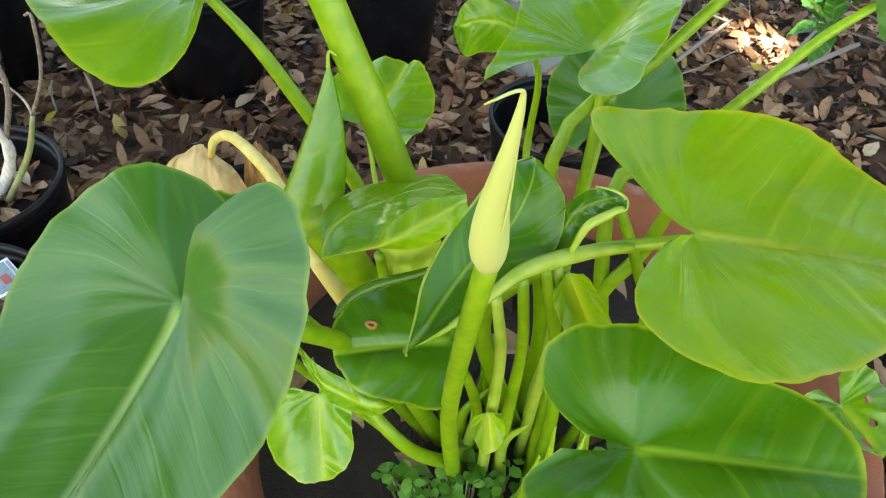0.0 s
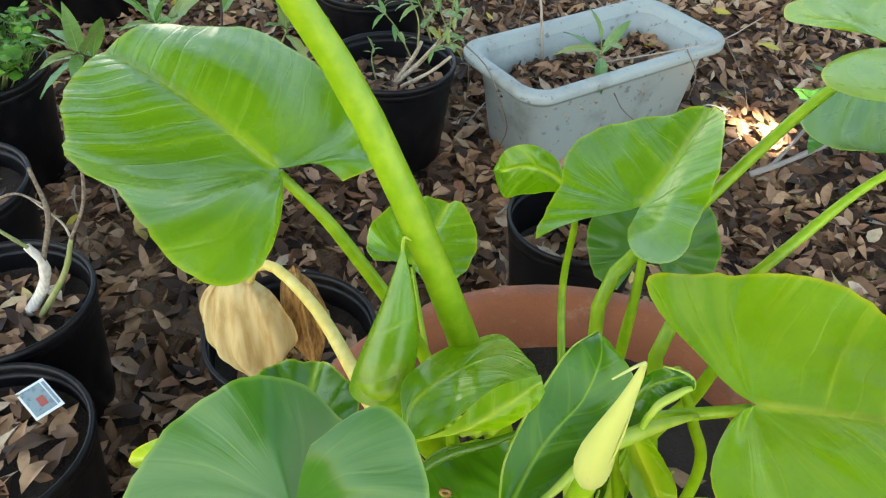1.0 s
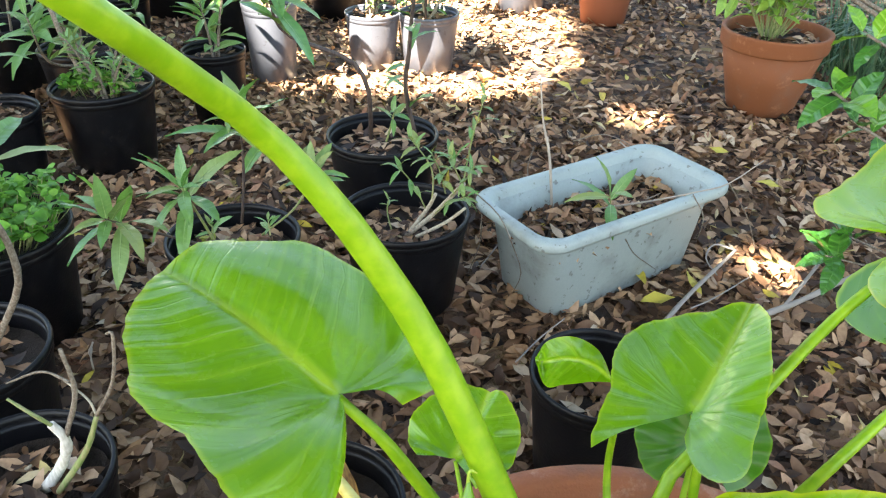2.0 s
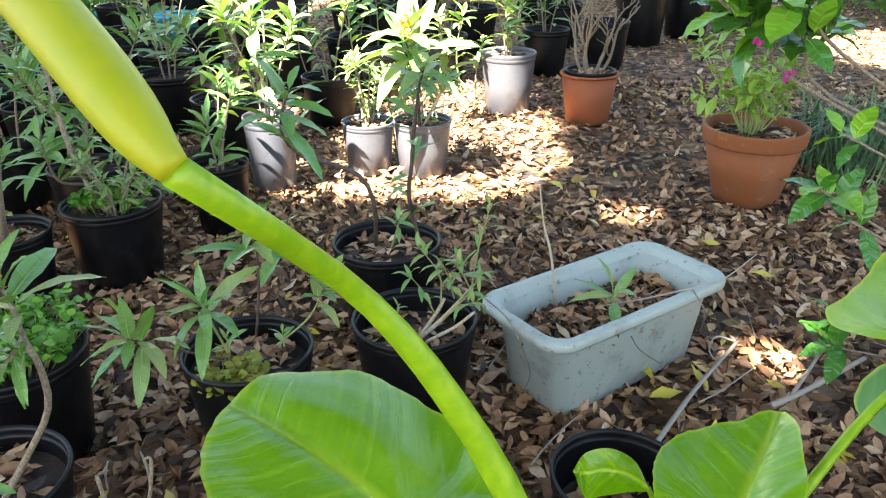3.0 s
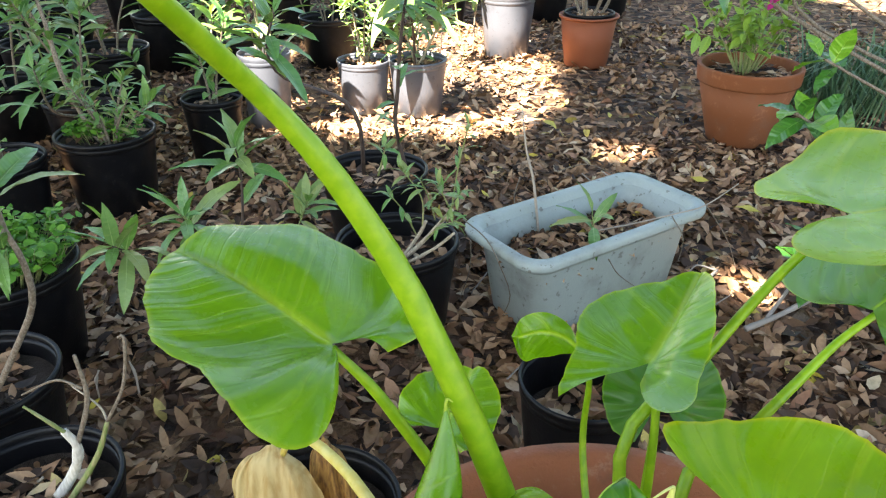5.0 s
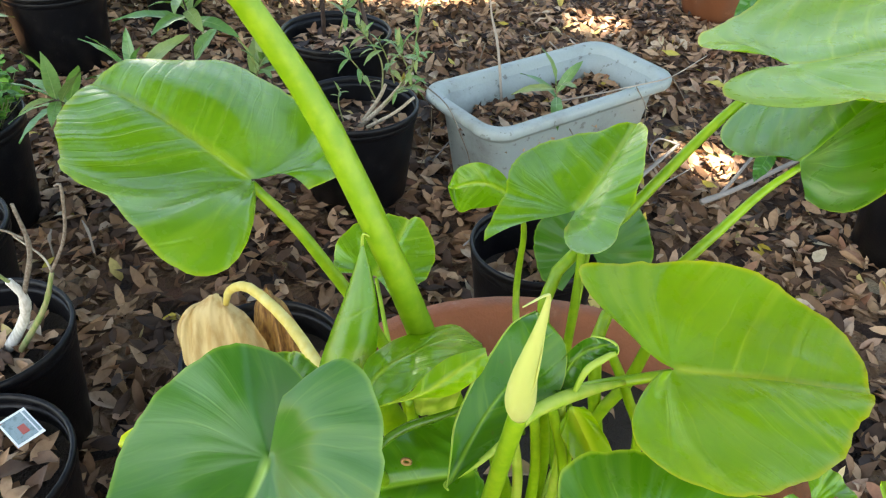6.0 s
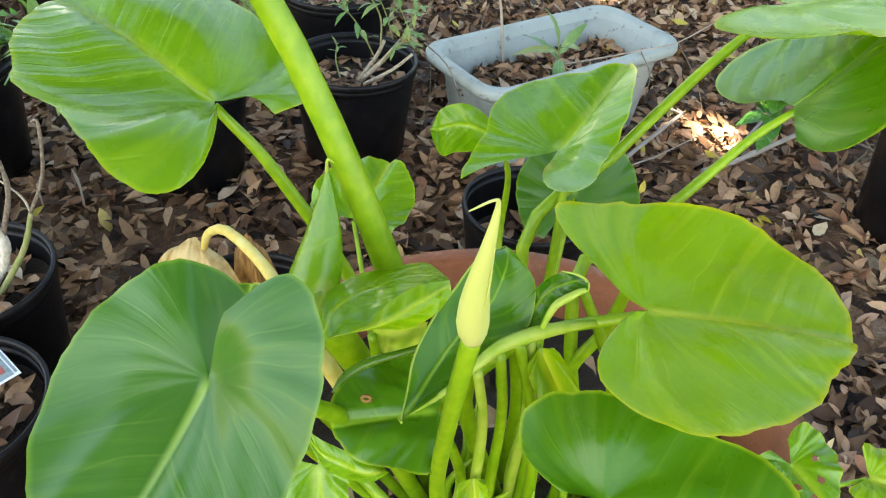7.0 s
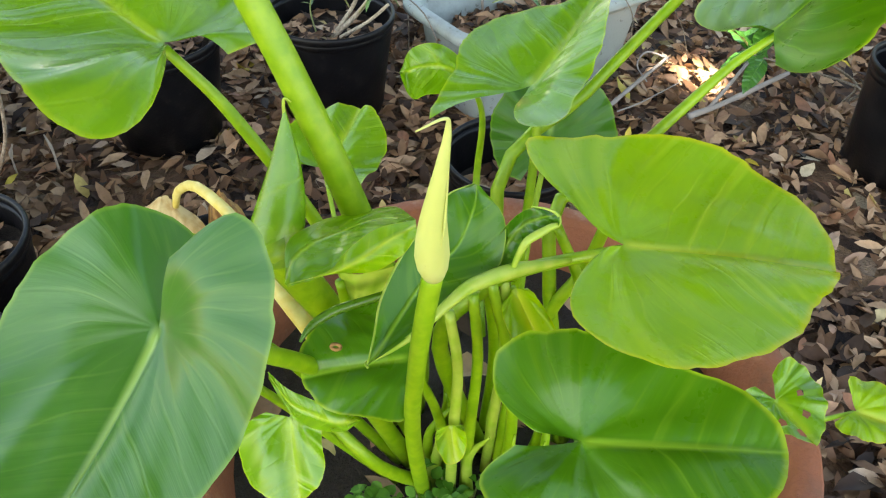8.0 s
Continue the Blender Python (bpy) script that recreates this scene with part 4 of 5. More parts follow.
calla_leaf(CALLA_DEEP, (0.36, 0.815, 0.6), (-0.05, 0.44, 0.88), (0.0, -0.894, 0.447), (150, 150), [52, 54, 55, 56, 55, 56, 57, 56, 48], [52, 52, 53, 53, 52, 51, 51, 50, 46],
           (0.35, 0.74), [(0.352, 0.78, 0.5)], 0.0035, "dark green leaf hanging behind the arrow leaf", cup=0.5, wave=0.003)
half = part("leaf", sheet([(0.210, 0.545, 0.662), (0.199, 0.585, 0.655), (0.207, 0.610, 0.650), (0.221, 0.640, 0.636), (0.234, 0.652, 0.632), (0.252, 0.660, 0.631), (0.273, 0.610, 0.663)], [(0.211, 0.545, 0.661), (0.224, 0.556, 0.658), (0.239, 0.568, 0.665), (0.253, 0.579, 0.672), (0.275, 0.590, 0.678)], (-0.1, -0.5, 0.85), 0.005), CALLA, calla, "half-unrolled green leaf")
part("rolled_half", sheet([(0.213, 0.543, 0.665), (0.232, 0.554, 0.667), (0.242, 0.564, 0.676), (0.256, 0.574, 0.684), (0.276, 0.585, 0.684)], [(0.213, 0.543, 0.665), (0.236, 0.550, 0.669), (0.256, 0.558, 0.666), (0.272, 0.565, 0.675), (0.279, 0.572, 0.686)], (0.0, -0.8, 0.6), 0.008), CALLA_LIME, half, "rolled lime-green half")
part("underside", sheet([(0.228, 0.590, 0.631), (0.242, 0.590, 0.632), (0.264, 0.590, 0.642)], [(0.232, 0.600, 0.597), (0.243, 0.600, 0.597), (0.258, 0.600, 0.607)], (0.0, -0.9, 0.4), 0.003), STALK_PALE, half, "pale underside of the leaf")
stalk("stalk", [(0.27, 0.64, SOIL_TOP), (0.235, 0.61, 0.54), (0.228, 0.590, 0.623)], [0.005, 0.0045, 0.003], STALK, half)
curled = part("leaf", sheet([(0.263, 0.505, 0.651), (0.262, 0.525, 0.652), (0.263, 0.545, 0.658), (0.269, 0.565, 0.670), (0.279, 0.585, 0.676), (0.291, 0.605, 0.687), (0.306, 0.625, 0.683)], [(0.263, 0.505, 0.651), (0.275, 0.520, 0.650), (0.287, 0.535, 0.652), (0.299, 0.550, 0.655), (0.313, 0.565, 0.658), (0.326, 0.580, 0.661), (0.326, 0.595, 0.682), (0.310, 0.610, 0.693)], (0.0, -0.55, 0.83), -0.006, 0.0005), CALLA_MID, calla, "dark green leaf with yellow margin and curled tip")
part("pale_edge", tube(bezier([(0.263, 0.504, 0.652), (0.263, 0.524, 0.653), (0.263, 0.544, 0.659), (0.270, 0.564, 0.671), (0.279, 0.584, 0.677), (0.291, 0.604, 0.688), (0.306, 0.624, 0.684)], 30), [0.0004, 0.0007, 0.0007, 0.0006, 0.0004], 6), STALK_PALE, curled, "thin yellow margin")
stalk("stalk", [(0.33, 0.66, SOIL_TOP), (0.33, 0.64, 0.52), (0.313, 0.615, 0.641)], [0.0055, 0.0045, 0.003], STALK, curled)
calla_leaf(CALLA_MID, (0.277, 0.557, 0.598), (-0.967, -0.197, -0.164), (-0.1, -0.3, 0.949), (120, 120), [69, 68, 67, 63, 58, 51, 45, 40, 37, 33, 22], [69, 65, 58, 51, 46, 43, 41, 37, 28, 18, 10],
           (0.3, 0.62), [(0.295, 0.585, 0.5)], 0.004, "rounded green leaf with a small brown insect hole", cup=-1.0, wave=0.003)
calla_leaf(CALLA, (0.202, 0.538, 0.548), (0.2, -0.74, -0.637), (-0.101, -0.704, 0.704), (110, 110), [54, 54, 52, 50, 46, 38, 28, 20, 14], [54, 50, 42, 34, 28, 24, 20, 17, 14],
           (0.29, 0.6), [(0.26, 0.54, 0.5), (0.22, 0.545, 0.545)], 0.0045, "yellow-green cupped leaf low in the pot", cup=-3.0, wave=0.003)
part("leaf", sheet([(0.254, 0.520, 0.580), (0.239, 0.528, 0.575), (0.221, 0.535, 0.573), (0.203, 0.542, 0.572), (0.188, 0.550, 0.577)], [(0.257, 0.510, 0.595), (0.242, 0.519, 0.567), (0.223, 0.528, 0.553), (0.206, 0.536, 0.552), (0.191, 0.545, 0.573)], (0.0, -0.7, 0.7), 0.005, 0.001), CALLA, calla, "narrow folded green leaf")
calla_leaf(CALLA, (0.545, 0.638, 0.499), (0.62, -0.72, -0.25), (0.0, -0.301, 0.954), (150, 150), [42, 34, 28, 25, 24, 24, 26, 26, 18], [42, 38, 35, 34, 36, 38, 36, 30, 18],
           (0.42, 0.66), [(0.5, 0.655, 0.47)], 0.003, "small green leaf with insect holes over the pot's rim", cup=1.0, wave=0.004, holes=[(0.012, 0.016, 0.0028), (-0.009, 0.02, 0.0022), (0.004, 0.029, 0.0032), (-0.016, 0.006, 0.002), (0.018, 0.0, 0.002)], rings=30, seg=60)
calla_leaf(CALLA_LIME, (0.628, 0.669, 0.459), (0.953, -0.29, -0.092), (0.0, -0.301, 0.954), (130, 130), [46, 40, 33, 28, 26, 26, 26, 27, 22], [46, 44, 40, 36, 33, 30, 29, 28, 22],
           (0.44, 0.63), [(0.53, 0.63, 0.455)], 0.003, "small green leaf reaching out past the pot's rim", cup=0.5, wave=0.004)
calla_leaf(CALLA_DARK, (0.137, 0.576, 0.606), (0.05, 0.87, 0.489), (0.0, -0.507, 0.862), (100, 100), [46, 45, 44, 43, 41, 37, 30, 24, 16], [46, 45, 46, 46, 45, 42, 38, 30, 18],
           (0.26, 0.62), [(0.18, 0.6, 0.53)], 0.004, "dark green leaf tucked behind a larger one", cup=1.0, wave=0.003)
calla_leaf(CALLA_LIME, (0.095, 0.547, 0.615), (-0.957, -0.118, -0.265), (-0.199, -0.398, 0.896), (100, 100), [54, 38, 30, 26, 24, 22, 20, 18, 14], [54, 38, 29, 26, 24, 22, 20, 18, 14],
           (0.26, 0.6), [(0.16, 0.57, 0.54)], 0.0035, "narrow yellow-green leaf with a pointed tip", cup=1.5, wave=0.003)

# the furled young leaf: a blade rolled into a pointed cone
foot, tip = Vector((0.180, 0.602, 0.628)), Vector((0.188, 0.640, 0.712))
cone_v, cone_f, cone_a = [], [], []
for i in range(23):
    t = i / 22
    c = foot.lerp(tip, t) + Vector((0.004 * math.sin(t * 3), 0, 0))
    r = 0.0215 * (1 - t ** 1.15) * (1 - 0.25 * (1 - t) ** 3) + 0.0008
    for k in range(25):
        a = -2.3 + 5.6 * k / 24
        rr = r * (1 + 0.16 * k / 24)
        cone_v.append(c + Vector((math.sin(a) * rr, -math.cos(a) * rr * 0.75, 0)))
        cone_a.append((0.02 + (k / 24 - 0.5) * 0.03, 0.05 + t * 0.035, 0.9 * abs(k / 12 - 1)))
cone_f = [(i * 25 + k, i * 25 + k + 1, (i + 1) * 25 + k + 1, (i + 1) * 25 + k) for i in range(22) for k in range(24)]
furled = part("furled_leaf", (cone_v, cone_f, cone_a), CALLA, calla, "tightly furled glossy young leaf")
stalk("stalk", [(0.25, 0.66, SOIL_TOP), (0.235, 0.63, 0.5), foot + Vector((0, 0, 0.015))], [0.008, 0.009, 0.014], STALK, furled)
stalk("tip", [tip - Vector((0, 0, 0.004)), tip + Vector((0.001, 0, 0.008)), tip + Vector((0.005, 0.001, 0.006))], [0.0012, 0.0009, 0.0004], STALK_PALE, furled)

# the closed flower on its upright stem
bloom = stalk("flower_stem", [(0.287, 0.585, SOIL_TOP), (0.283, 0.535, 0.55), (0.289, 0.503, 0.66), (0.2965, 0.493, 0.735)], [0.0062, 0.0052, 0.0049, 0.0049], STALK, calla)
top = [Vector((0.2965, 0.4935, 0.731)), Vector((0.2958, 0.491, 0.745)), Vector((0.2962, 0.487, 0.767)), Vector((0.2990, 0.4835, 0.794)), Vector((0.3008, 0.4825, 0.813)), Vector((0.2995, 0.480, 0.8185)), Vector((0.2905, 0.4735, 0.8165))]
spathe = part("spathe", tube(bezier(top, 36), [0.0049, 0.0068, 0.0075, 0.0069, 0.0056, 0.0042, 0.0029, 0.0019, 0.0012, 0.0008, 0.0006, 0.0005, 0.0003], 20), SPATHE, bloom, "closed creamy yellow-green spathe with a curled tip")
part("wrap_edge", tube(bezier([top[1] + Vector((-0.002, -0.0072, 0.0)), top[1] + Vector((0.0035, -0.0066, 0.008)), top[2] + Vector((0.0050, -0.0042, 0.004)), top[3] + Vector((0.0026, -0.0012, 0.002))], 18), [0.0003, 0.0005, 0.0005, 0.0003], 6), SPATHE, spathe)

# the tall stalk with the old, swollen flower
tall_line = [(0.262, 0.675, SOIL_TOP), (0.267, 0.66, 0.49), (0.24, 0.648, 0.593), (0.2075, 0.651, 0.687), (0.164, 0.662, 0.783), (0.134, 0.660, 0.840), (0.108, 0.648, 0.889), (0.082, 0.628, 0.932), (0.069, 0.510, 1.026)]
tall = stalk("tall_stalk", tall_line, [0.0130, 0.0112, 0.0102, 0.0094, 0.0082, 0.0066, 0.0054], STALK, calla, "thick light green flower stalk")
stalk("old_flower", [(0.069, 0.510, 1.026), (0.061, 0.514, 1.032), (0.050, 0.522, 1.040), (0.030, 0.538, 1.052), (-0.008, 0.568, 1.073), (-0.049, 0.600, 1.096), (-0.104, 0.640, 1.127)], [0.0052, 0.0068, 0.0087, 0.0101, 0.0110, 0.0115, 0.0118, 0.0120, 0.0121, 0.0121], BUD, tall, "swollen yellow-green old flower")

# the withered leaf hanging over the rim
def limp_leaf(top, wide, high, pleats, seed, lean, s0=-1.0, s1=1.0):
    """A dead blade that hangs from its stalk like a pleated bag."""
    verts, faces, n, m = [], [], 22, 60
    for i in range(n + 1):
        t = i / n
        w = wide * (0.12 + 0.88 * math.sin(math.pi * min(1, 0.02 + 0.62 * t ** 0.55)) ** 0.8) * (1 - 0.62 * max(0, t - 0.62) ** 1.2 * 2.1)
        for k in range(m + 1):
            u = s0 + (s1 - s0) * k / m
            fold = math.sin(u * pleats + 1.7 * math.sin(u * 3 + seed)) * (0.2 + 0.8 * math.sin(math.pi * min(1, t * 1.05))) * 0.0042
            crumple = 0.007 * noise.noise(Vector((u * 2.2, t * 2.5, seed))) + 0.002 * noise.noise(Vector((u * 9, t * 7, seed)))
            edge = 0.012 * noise.noise(Vector((u * 2.6, 0.3, seed))) * t
            x = math.sin(u * 1.25) * w * 0.95 + lean * t
            y = -math.cos(u * 1.25) * w * 0.62 - fold - crumple
            z = -high * (t ** 0.9) * (1 - 0.28 * abs(u) ** 2) + 0.012 * (1 - t) * math.cos(u * 2) + edge
            verts.append(Vector(top) + Vector((x, y, z)))
    faces = [(i * (m + 1) + k, i * (m + 1) + k + 1, (i + 1) * (m + 1) + k + 1, (i + 1) * (m + 1) + k) for i in range(n) for k in range(m)]
    return verts, faces


withered = part("withered_leaf", limp_leaf((-0.052, 0.905, 0.408), 0.066, 0.165, 15, 2.0, 0.006), DRY_LEAF, calla, "withered tan leaf hanging limp over the pot's rim")
part("torn_half", limp_leaf((0.004, 0.925, 0.405), 0.032, 0.15, 9, 5.0, 0.012), DRY_BROWN, withered, "crumpled dark brown half")
stalk("stalk", [(0.235, 0.66, SOIL_TOP), (0.17, 0.645, 0.545), (0.132, 0.720, 0.488), (0.072, 0.800, 0.478), (0.009, 0.860, 0.467), (-0.026, 0.885, 0.438), (-0.036, 0.889, 0.412)], [0.0075, 0.007, 0.0068, 0.0062, 0.0058, 0.005, 0.0035], STALK_YELLOW, withered, "limp yellowed stalk")

# the rolled margin and upturned lobe of the dark leaf
part("rolled_margin", tube(bezier([(0.368, 0.600, 0.652), (0.351, 0.589, 0.656), (0.337, 0.578, 0.661), (0.324, 0.567, 0.664), (0.310, 0.556, 0.664), (0.299, 0.544, 0.660), (0.288, 0.533, 0.653), (0.275, 0.522, 0.647), (0.262, 0.511, 0.646), (0.264, 0.500, 0.655)], 36),
                           [0.0015, 0.0030, 0.0044, 0.0046, 0.0040, 0.0030, 0.0022, 0.0015, 0.0011, 0.0006], 10), STALK_PALE, calla, "pale rolled leaf margin")
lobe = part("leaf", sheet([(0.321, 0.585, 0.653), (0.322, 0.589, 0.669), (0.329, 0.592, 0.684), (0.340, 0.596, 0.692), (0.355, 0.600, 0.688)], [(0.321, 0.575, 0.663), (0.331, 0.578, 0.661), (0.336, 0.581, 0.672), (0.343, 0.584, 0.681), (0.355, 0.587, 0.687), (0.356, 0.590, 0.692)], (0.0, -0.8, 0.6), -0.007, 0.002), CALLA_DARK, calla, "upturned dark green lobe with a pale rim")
part("pale_edge", tube(bezier([(0.333, 0.574, 0.664), (0.336, 0.577, 0.674), (0.339, 0.579, 0.681), (0.343, 0.582, 0.683), (0.347, 0.584, 0.685), (0.352, 0.587, 0.687), (0.356, 0.589, 0.688), (0.355, 0.592, 0.692), (0.348, 0.594, 0.694), (0.340, 0.597, 0.692)], 30), [0.0016, 0.0024, 0.0026, 0.0018, 0.0008, 0.0005], 8), STALK_PALE, lobe, "pale wavy margin")
# lime leaf folded among the stalks
calla_leaf(CALLA_LIME, (0.337, 0.600, 0.623), (0.5, -0.35, -0.79), (0.1, -0.85, 0.5), (80, 80), [62, 50, 38, 28, 22, 18, 15, 12, 10], [62, 50, 36, 24, 18, 14, 12, 10, 8], (0.34, 0.62), [(0.346, 0.620, 0.537)], 0.003, "lime leaf folded along its midrib", cup=2.0, fold=0.3)
# the dark rolled edge above the rounded leaf
stalk("rolled_leaf", [(0.212, 0.550, 0.609), (0.215, 0.557, 0.612), (0.220, 0.564, 0.614), (0.232, 0.571, 0.619), (0.253, 0.578, 0.625), (0.271, 0.585, 0.632)], [0.0008, 0.0022, 0.0030, 0.0032, 0.0026, 0.0014], CALLA_DARK, calla, "dark green leaf rolled along its length")
# an insect hole with a brown ring
hole = Vector((0.232, 0.556, 0.601))
part("insect_hole", tube([hole + Vector((0.0030 * math.cos(a * 0.5236), 0.001 * math.sin(a * 0.5236), 0.0014 * math.sin(a * 0.5236))) for a in range(13)], [0.0012, 0.0012], 8), DRY_BROWN, calla, "brown ring of an insect hole")

# bare stalks crowding the middle
for low, high, rad, m in (((0.318, 0.585, 0.495), (0.312, 0.585, 0.630), 0.0042, STALK),
                          ((0.334, 0.600, 0.477), (0.330, 0.600, 0.631), 0.0042, STALK_PALE),
                          ((0.348, 0.590, 0.495), (0.322, 0.590, 0.638), 0.0044, STALK),
                          ((0.307, 0.570, 0.514), (0.299, 0.570, 0.628), 0.0040, STALK_PALE),
                          ((0.399, 0.640, 0.540), (0.361, 0.640, 0.644), 0.0042, STALK),
                          ((0.369, 0.680, 0.512), (0.399, 0.680, 0.618), 0.0055, STALK)):
    low, high = Vector(low), Vector(high)
    foot = Vector((low.x, low.y + 0.02, SOIL_TOP - 0.01))
    stalk("stalk", [foot, low, low.lerp(high, 0.55) + Vector((0.004, 0, 0)), high], [rad * 1.15, rad, rad * 0.9, rad * 0.8], m, calla)
r = random.Random(12)
for k in range(15):
    a, b = r.uniform(0.285, 0.405), r.uniform(0.555, 0.68)
    h = r.uniform(0.08, 0.14)
    stalk("stalk", [(a, b, SOIL_TOP), (a + r.uniform(-0.012, 0.012), b + r.uniform(-0.02, 0.02), SOIL_TOP + h * 0.6), (a + r.uniform(-0.02, 0.02), b + r.uniform(-0.01, 0.03), SOIL_TOP + h)],
          [0.0055, 0.0045, 0.003, 0.0008], r.choice([STALK, STALK_PALE, STALK]), calla)
calla_leaf(CALLA_LIME, (0.305, 0.560, 0.528), (0.2, -0.6, -0.7), (0, -0.8, 0.5), (90, 90), [26, 24, 20, 17, 15, 13, 11, 9, 8], [26, 24, 20, 17, 15, 13, 11, 9, 8], None, None, 0.003, "small yellowing leaf deep in the pot", cup=2.0)


def weeds(name, label, at, r0, count, size, z, material, seed, height=0.06):
    """A mat of small round-leaved weeds."""
    rr = random.Random(seed)
    w = thing(name, (at[0], at[1], z), label, "weeds")
    stems, out = [], []
    for _ in range(count):
        a, u = rr.uniform(0, 6.28), rr.random() ** 0.5 * r0
        x, y, h = at[0] + u * math.cos(a), at[1] + u * math.sin(a), height * rr.uniform(0.4, 1.1)
        stems.append(tube([Vector((x * 0.7 + at[0] * 0.3, y * 0.7 + at[1] * 0.3, z - 0.01)), Vector((x, y, z + h))], [0.0012, 0.0008], 4))
        b = rr.uniform(0, 6.28)
        for k in range(3):
            out.append((x + size * 0.5 * math.cos(b + k * 2.1), y + size * 0.5 * math.sin(b + k * 2.1), z + h))
    part("stem_mass", both(*stems), GREEN_STEM, w, "", "stuff")
    part("foliage", scatter(out, size, seed, 0.35, 0.85), material, w, "", "stuff")


weeds("weed_clump", "small green weeds growing among the stalks in the pot", (0.3, 0.53), 0.07, 90, 0.011, 0.39, SMALL_GREEN, 3, 0.035)
weeds("weed_clump", "small green weeds at the side of the pot", (0.46, 0.62), 0.07, 60, 0.011, 0.39, SMALL_GREEN, 4, 0.04)

# ---- the potted plants behind ----
def plant(at, label, name="potted_shrub", category="plant"):
    return thing(name, at, label, category, "potted plants")


G, GL = [LANCE, LANCE, LANCE, LANCE_LIME], [LANCE_LIME, LANCE, LANCE_LIME]
rng = random.Random(21)

# stumps and sprigs in the nearest black pot
p = plant((-0.08, 1.78, 0.16), "pale cut stumps with thin green sprigs in a black pot")
for pts, rad in (([(-0.078, 1.780, 0.169), (-0.016, 1.780, 0.235), (0.052, 1.760, 0.327)], 0.0058), ([(-0.078, 1.780, 0.169), (-0.032, 1.800, 0.237), (-0.014, 1.800, 0.276)], 0.0048), ([(-0.046, 1.740, 0.197), (0.017, 1.740, 0.240), (0.059, 1.740, 0.280)], 0.004)):
    part("stump", tube(bezier(pts, 10), [rad, rad * 0.9, rad * 0.8], 8, 0.2), WOOD_PALE, p)
shoot(p, [(-0.022, 1.800, 0.253), (-0.024, 1.800, 0.333), (-0.065, 1.780, 0.409)], 0.0022, GREEN_STEM, GL, rng, 6, 0.06, 2)
shoot(p, [(0.049, 1.760, 0.322), (0.065, 1.740, 0.430), (0.089, 1.720, 0.536)], 0.002, GREEN_STEM, GL, rng, 5, 0.05, 4, start=0.5)
shoot(p, [(0.045, 1.760, 0.331), (0.038, 1.740, 0.361), (0.026, 1.720, 0.404)], 0.002, GREEN_STEM, GL, rng, 8, 0.07, 0)
shoot(p, [(-0.105, 1.780, 0.166), (-0.118, 1.780, 0.225), (-0.115, 1.780, 0.263)], 0.002, GREEN_STEM, GL, rng, 5, 0.04, 0)

for pts in ([(-0.033, 1.780, 0.248), (-0.054, 1.740, 0.326), (-0.079, 1.700, 0.385)], [(0.013, 1.760, 0.300), (0.006, 1.720, 0.369), (-0.008, 1.700, 0.417)], [(0.025, 1.760, 0.294), (0.059, 1.700, 0.363), (0.083, 1.660, 0.418)], [(-0.014, 1.780, 0.236), (0.029, 1.720, 0.302), (0.068, 1.680, 0.339)]):
    shoot(p, pts, 0.0018, GREEN_STEM, GL, rng, 5, 0.05, 4, start=0.3)

# dark-stemmed shrub
p = plant((-0.20, 2.14, 0.19), "dark-stemmed shrub with long pointed leaves in a black pot")
shoot(p, [(-0.114, 2.140, 0.22), (-0.144, 2.120, 0.386), (-0.132, 2.100, 0.486), (-0.121, 2.080, 0.580), (-0.105, 2.060, 0.682), (-0.089, 2.040, 0.745)], 0.006, WOOD_DARK, G, rng, 12, 0.12, 12, start=0.15, lift=0.0)
shoot(p, [(-0.241, 2.140, 0.239), (-0.233, 2.100, 0.382), (-0.262, 2.080, 0.457), (-0.321, 2.060, 0.491), (-0.400, 2.040, 0.524), (-0.430, 2.020, 0.572), (-0.421, 2.000, 0.634), (-0.398, 2.000, 0.690)], 0.006, WOOD_DARK, [LANCE], rng, 15, 0.175, 5, start=0.55, lift=-0.2)
shoot(p, [(-0.191, 2.100, 0.253), (-0.172, 2.080, 0.312), (-0.160, 2.060, 0.353)], 0.003, GREEN_STEM, GL, rng, 8, 0.07, 0)

# seedlings and clover in the pot with lying shoots
p = plant((-0.42, 1.62, 0.17), "thin shoots with tufts of pointed leaves spreading from a black pot")
shoot(p, [(-0.387, 1.620, 0.263), (-0.370, 1.620, 0.373), (-0.365, 1.620, 0.464), (-0.361, 1.600, 0.511)], 0.003, WOOD_DARK, G, rng, 13, 0.135, 1, width=0.25)
shoot(p, [(-0.444, 1.600, 0.226), (-0.441, 1.550, 0.312), (-0.411, 1.450, 0.427)], 0.003, GREEN_STEM, G, rng, 13, 0.135, 0, width=0.25)
shoot(p, [(-0.449, 1.580, 0.224), (-0.506, 1.500, 0.295), (-0.503, 1.350, 0.410)], 0.003, WOOD_DARK, G, rng, 13, 0.135, 0, width=0.25)
shoot(p, [(-0.360, 1.650, 0.219), (-0.282, 1.660, 0.292), (-0.241, 1.660, 0.377)], 0.0025, GREEN_STEM, GL, rng, 12, 0.11, 0, width=0.25)
shoot(p, [(-0.445, 1.600, 0.212), (-0.443, 1.600, 0.269)], 0.002, GREEN_STEM, G, rng, 6, 0.06, 0)
shoot(p, [(-0.329, 1.620, 0.240), (-0.330, 1.620, 0.275)], 0.002, GREEN_STEM, G, rng, 6, 0.05, 0)
weeds("clover", "yellowing clover growing in a black pot", (-0.43, 1.56), 0.07, 40, 0.022, 0.18, SMALL_YELLOW, 31, 0.04)
weeds("weed_clump", "small green weeds filling a black pot", (-1.10, 2.33), 0.11, 90, 0.022, 0.225, SMALL_GREEN, 33, 0.06)
